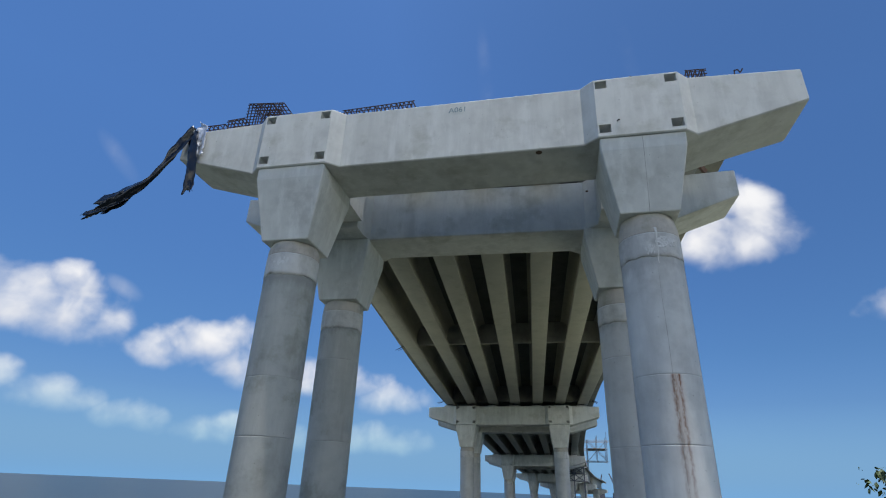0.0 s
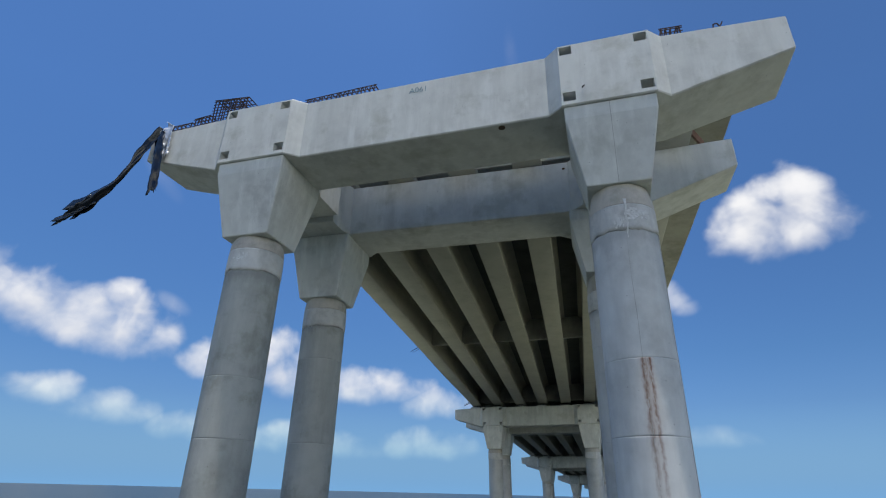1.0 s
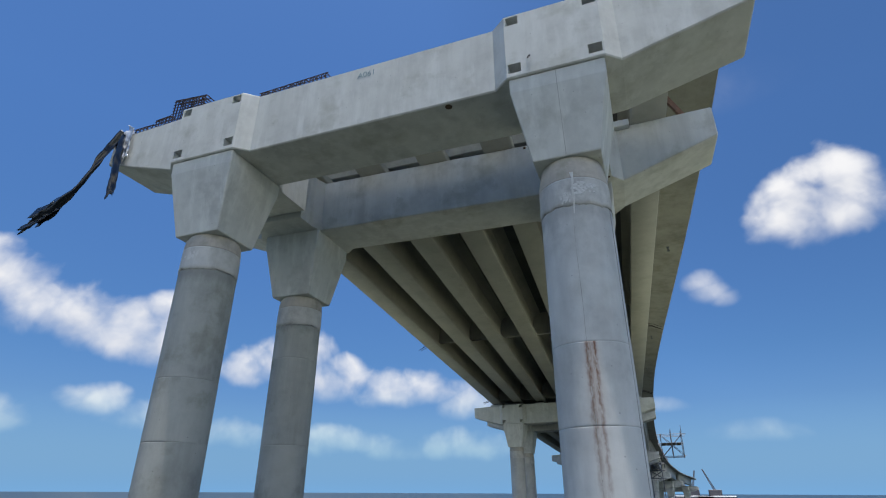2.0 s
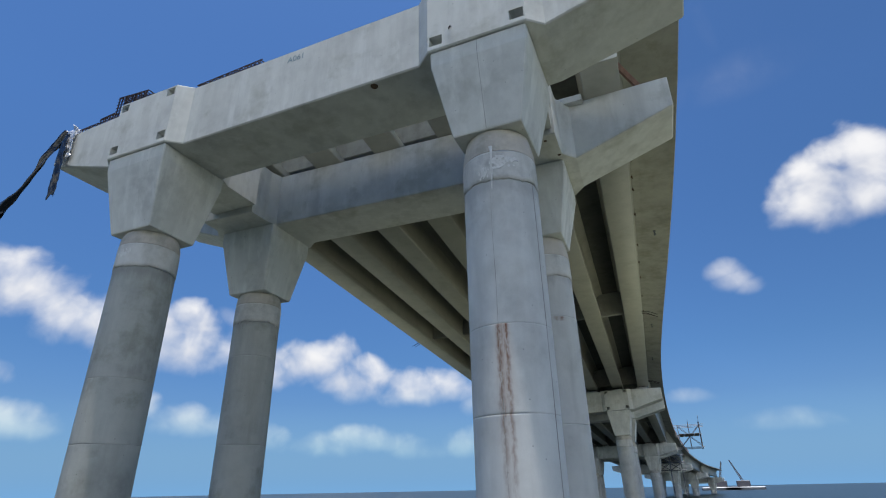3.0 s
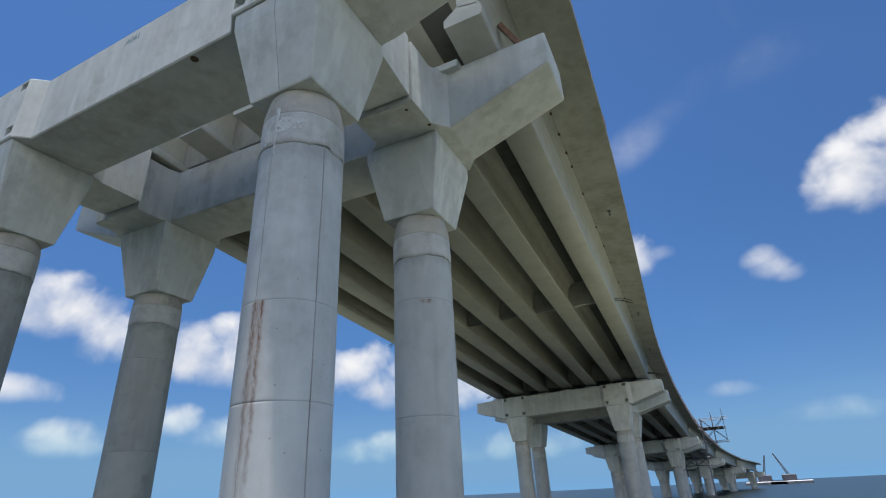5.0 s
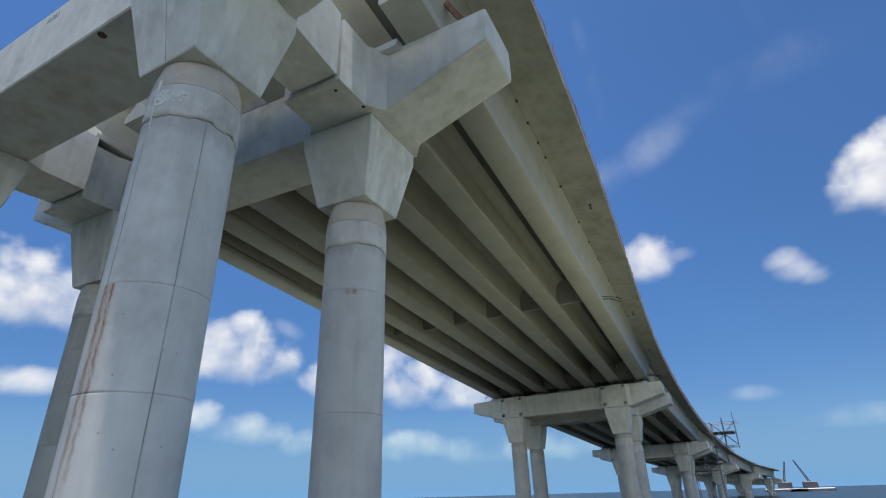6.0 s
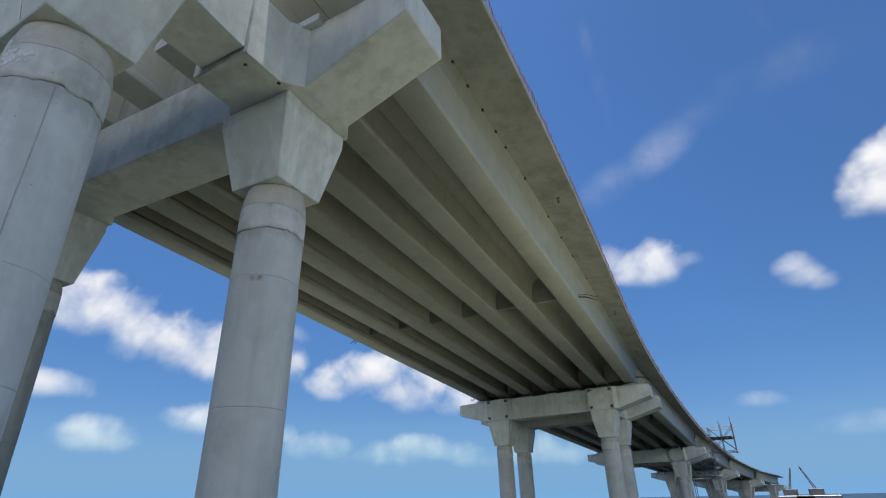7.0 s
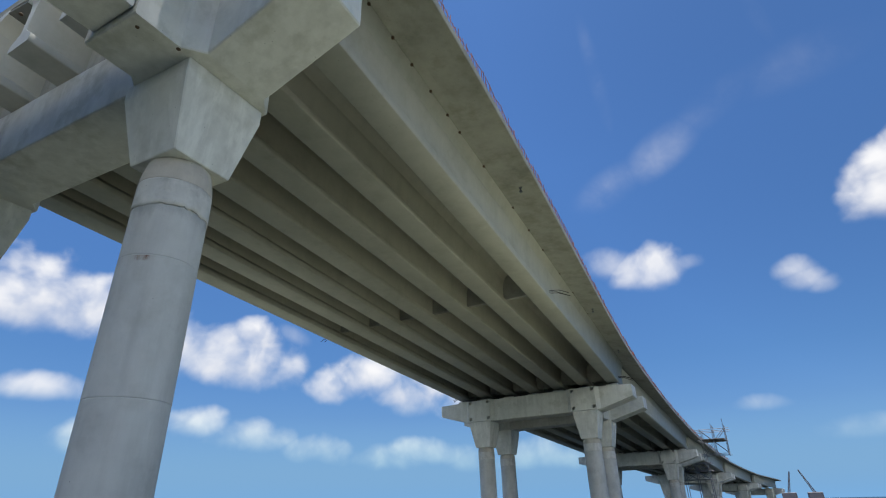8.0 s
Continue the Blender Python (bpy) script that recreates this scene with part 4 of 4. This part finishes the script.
for y in (25.4, 38.2, 46.5):
    p = on_deck(1, 2, share(y), 1, -0.62)
    bm = bmesh.new()
    add_box(bm, -0.05, 0.05, -0.035, 0.035, -0.05, 0.0, None, 0.006)
    add_rod(bm, (0, 0, -0.04), (0, 0, -0.15), 0.02, 6)
    add_box(bm, -0.045, 0.045, -0.045, 0.045, -0.19, -0.14, None, 0.006)
    ob = part("form_hanger", bm, STEEL_MAT)
    ob.matrix_world = Matrix.Translation(p + Vector((0, 0, -0.046))) @ Matrix.Diagonal((1.1, 1.1, 1.1, 1))
    tagged(ob, "small dark steel form hanger under the overhang", "hanger", "form hangers")
bm = bmesh.new()
add_box(bm, -0.02, 0.045, -0.03, 0.03, -0.035, 0.03, None, 0.006)
add_rod(bm, (0.02, 0, -0.03), (0.05, 0.01, -0.075), 0.012, 5)
tie = part("form_tie", bm, PLUG_MAT)
tagged(tie, "small dark form tie at the edge girder's top flange", "form tie", "form ties")
for n, y in enumerate((16.9, 17.95, 18.9, 19.95, 21.0, 21.85, 23.75, 26.6, 28.5, 30.4, 33.1, 35.6, 38.9, 42.0, 45.2)):
    q = share(y)
    m = Matrix.Translation(seat(1, GIRDERS - 1, -joint(1)).lerp(seat(2, GIRDERS - 1, joint(2)), q) + Vector((0.618, 0, 1.73)))
    if n:
        copy_thing(tie, m)
    else:
        tie.matrix_world = m

# tie bars that stand out of the outer girders beside the diaphragms
for q, n, length in ((0.5, 3, 1.0), (0.955, 4, 1.1)):
    for side, k in ((-1, 0), (1, GIRDERS - 1)):
        c = seat(1, k, -joint(1)).lerp(seat(2, k, joint(2)), q)
        bm = bmesh.new()
        for r in range(n):
            y = c.y + 0.09 * r - 0.12
            z = c.z + 0.42 + 0.10 * (r % 2)
            a = Vector((c.x + side * 0.22, y, z))
            b = a + Vector((side * length * random.uniform(0.45, 0.55), 0.05, -0.06))
            d = b + Vector((side * length * random.uniform(0.4, 0.5), random.uniform(0.02, 0.12), -0.20))
            add_rod(bm, a, b, 0.014, 5)
            add_rod(bm, b, d, 0.014, 5)
        tagged(part("tie_bars", bm, REBAR_MAT), "bent rusty tie bars out of the girder's side", "rebar", "tie bars")

# a timber strut left beside the outer girder's end
p = seat(1, GIRDERS - 1, 0.0)
bm = bmesh.new()
add_box(bm, -0.06, 0.06, -0.06, 0.06, -0.46, 0.46, pose(0, 0, 0, 8, -28, 0), 0.008)
ob = part("timber_strut", bm, WOOD_MAT)
ob.matrix_world = Matrix.Translation(p + Vector((0.56, -0.3, 0.66)))
tagged(ob, "brown timber strut beside the outer girder", "timber")

# a red marker on the deck edge
p = on_deck(1, 2, 0.985, 1, -0.15, 0.11)
bm = bmesh.new()
add_turned(bm, [(0.16, 0.0), (0.16, 0.03), (0.10, 0.05), (0.03, 0.55), (0.02, 0.56)], 14)
ob = part("traffic_cone", bm, RED_MAT)
ob.matrix_world = Matrix.Translation(p)
tagged(ob, "small red cone on the deck edge", "cone")


# ---- scaffold hung on the far deck edge ----
def scaffold():
    root = thing("scaffold", "grey tube scaffold hung outside the far deck edge", "scaffold")
    xs, ys, zs = (6.2, 7.6, 9.0), (88.0, 90.0, 92.0), (7.0, 8.68, 9.9)

    def tube(a, b, nm):
        bm = bmesh.new()
        add_rod(bm, a, b, 0.035, 6)
        part(nm, bm, STEEL_MAT, root)
    for x in xs:
        for y in ys:
            top = 10.6 + (0.5 if (x, y) == (9.0, 88.0) else -0.6 if x < 7 else 0.0)
            lo = 5.6 if x < 7 else 6.8 + (0.6 if y > 91 else 0)
            tube((x, y, lo), (x + 0.04, y, top), "standard")
    for z in zs:
        for y in ys:
            tube((xs[0] - 0.6, y, z), (xs[-1] + (0.6 if z > 9 else 0.2), y, z + 0.05), "ledger")
        for x in xs:
            tube((x, ys[0] - 0.3, z), (x, ys[-1] + 0.3, z), "ledger")
    for y in ys[:2]:
        tube((6.2, y, 7.0), (9.0, y, 9.9), "brace")
        tube((9.0, y, 7.2), (6.2, y, 9.9), "brace")
    for z in (8.72,):
        for k in range(4):
            bm = bmesh.new()
            add_box(bm, 6.3 + 0.65 * k, 6.9 + 0.65 * k, 87.8, 92.2, z, z + 0.05, None, 0.008)
            part("plank", bm, PLANK_MAT, root)


scaffold()


# falsework under the far span, beside the third pier
def falsework():
    root = thing("falsework_tower", "dark steel falsework tower below the far girders", "falsework")
    for x in (2.6, 4.2, 5.8):
        for y in (96.0, 98.5):
            bm = bmesh.new()
            add_rod(bm, (x, y, -1.0), (x, y, 6.6), 0.05, 6)
            part("post", bm, STEEL_MAT, root)
    for z in (4.4, 5.5, 6.5):
        for y in (96.0, 98.5):
            bm = bmesh.new()
            add_rod(bm, (2.2, y, z), (6.3, y, z), 0.05, 6)
            part("ledger", bm, STEEL_MAT, root)
    for x in (2.6, 4.2):
        for y in (96.0, 98.5):
            for z in (4.4, 5.5):
                bm = bmesh.new()
                add_rod(bm, (x, y, z), (x + 1.6, y, z + 1.0), 0.04, 6)
                add_rod(bm, (x + 1.6, y, z), (x, y, z + 1.0), 0.04, 6)
                part("brace", bm, STEEL_MAT, root)


falsework()


# ---- far cranes ----
def crane(label, foot, tip, w):
    """Crawler crane with a lattice boom on a barge."""
    root = thing("crane", label, "crane", "far cranes")
    a, b = Vector(foot), Vector(tip)
    d = (b - a).normalized()
    s = d.cross(Vector((0, 1, 0))).normalized() * w
    u = Vector((0, w, 0))
    corners = [s + u, s - u, -s - u, -s + u]
    bm = bmesh.new()
    for c in corners:
        add_rod(bm, a + c, b + c * 0.3, 0.14, 4)
    n = 14
    for k in range(n):
        p, q = a.lerp(b, k / n), a.lerp(b, (k + 1) / n)
        f0, f1 = 1 - 0.7 * k / n, 1 - 0.7 * (k + 1) / n
        for e in range(4):
            add_rod(bm, p + corners[e] * f0, q + corners[(e + 1) % 4] * f1, 0.09, 4)
    part("boom", bm, CRANE_MAT, root)
    bm = bmesh.new()
    add_box(bm, a.x - 3, a.x + 3, a.y - 2, a.y + 2, 1.4, 4.2, None, 0.2)
    part("cab", bm, CRANE_MAT, root)
    bm = bmesh.new()
    add_box(bm, a.x - 9, a.x + 9, a.y - 6, a.y + 6, -0.6, 1.4, None, 0.3)
    part("barge", bm, STEEL_MAT, root)


crane("far crane with an upright lattice boom on a barge", (20.6, 330, 4.0), (22.9, 330, 13.3), 0.45)
crane("far crane with a leaning lattice boom on a barge", (31.0, 330, 4.0), (26.7, 330, 13.9), 0.45)


# ---- far mangroves ----
def mangroves():
    bm = bmesh.new()
    rng = random.Random(5)
    for _ in range(5200):
        x = rng.uniform(28.5, 80)
        y = 56 - (x - 28.5) * 0.35 + rng.uniform(-4, 4)
        top = 5.6 + 1.4 * noise.noise(Vector((x * 0.09, 3, 0))) + 0.9 * noise.noise(Vector((x * 0.4, 7, 0)))
        c = Vector((x, y, rng.uniform(0.3, max(1.0, top))))
        r = rng.uniform(0.14, 0.42)
        m = Matrix.LocRotScale(c, Euler([rng.uniform(0, 6) for _ in range(3)]), (r, r * 0.6, r))
        v = [bm.verts.new(m @ Vector(p)) for p in ((-1, -0.3, 0), (0.1, -0.9, 0.2), (1, -0.1, 0), (0.3, 0.8, -0.2), (-0.7, 0.6, 0.1))]
        bm.faces.new(v)
    for _ in range(60):
        x = rng.uniform(29, 80)
        y = 56 - (x - 28.5) * 0.35 + rng.uniform(-3, 3)
        add_rod(bm, (x, y, -0.5), (x + rng.uniform(-0.6, 0.6), y, 3.2), 0.12, 5, 0.05)
    return tagged(part("mangroves", bm, LEAF_MAT), "far low green mangroves along the shore", "trees", kind="stuff")


mangroves()
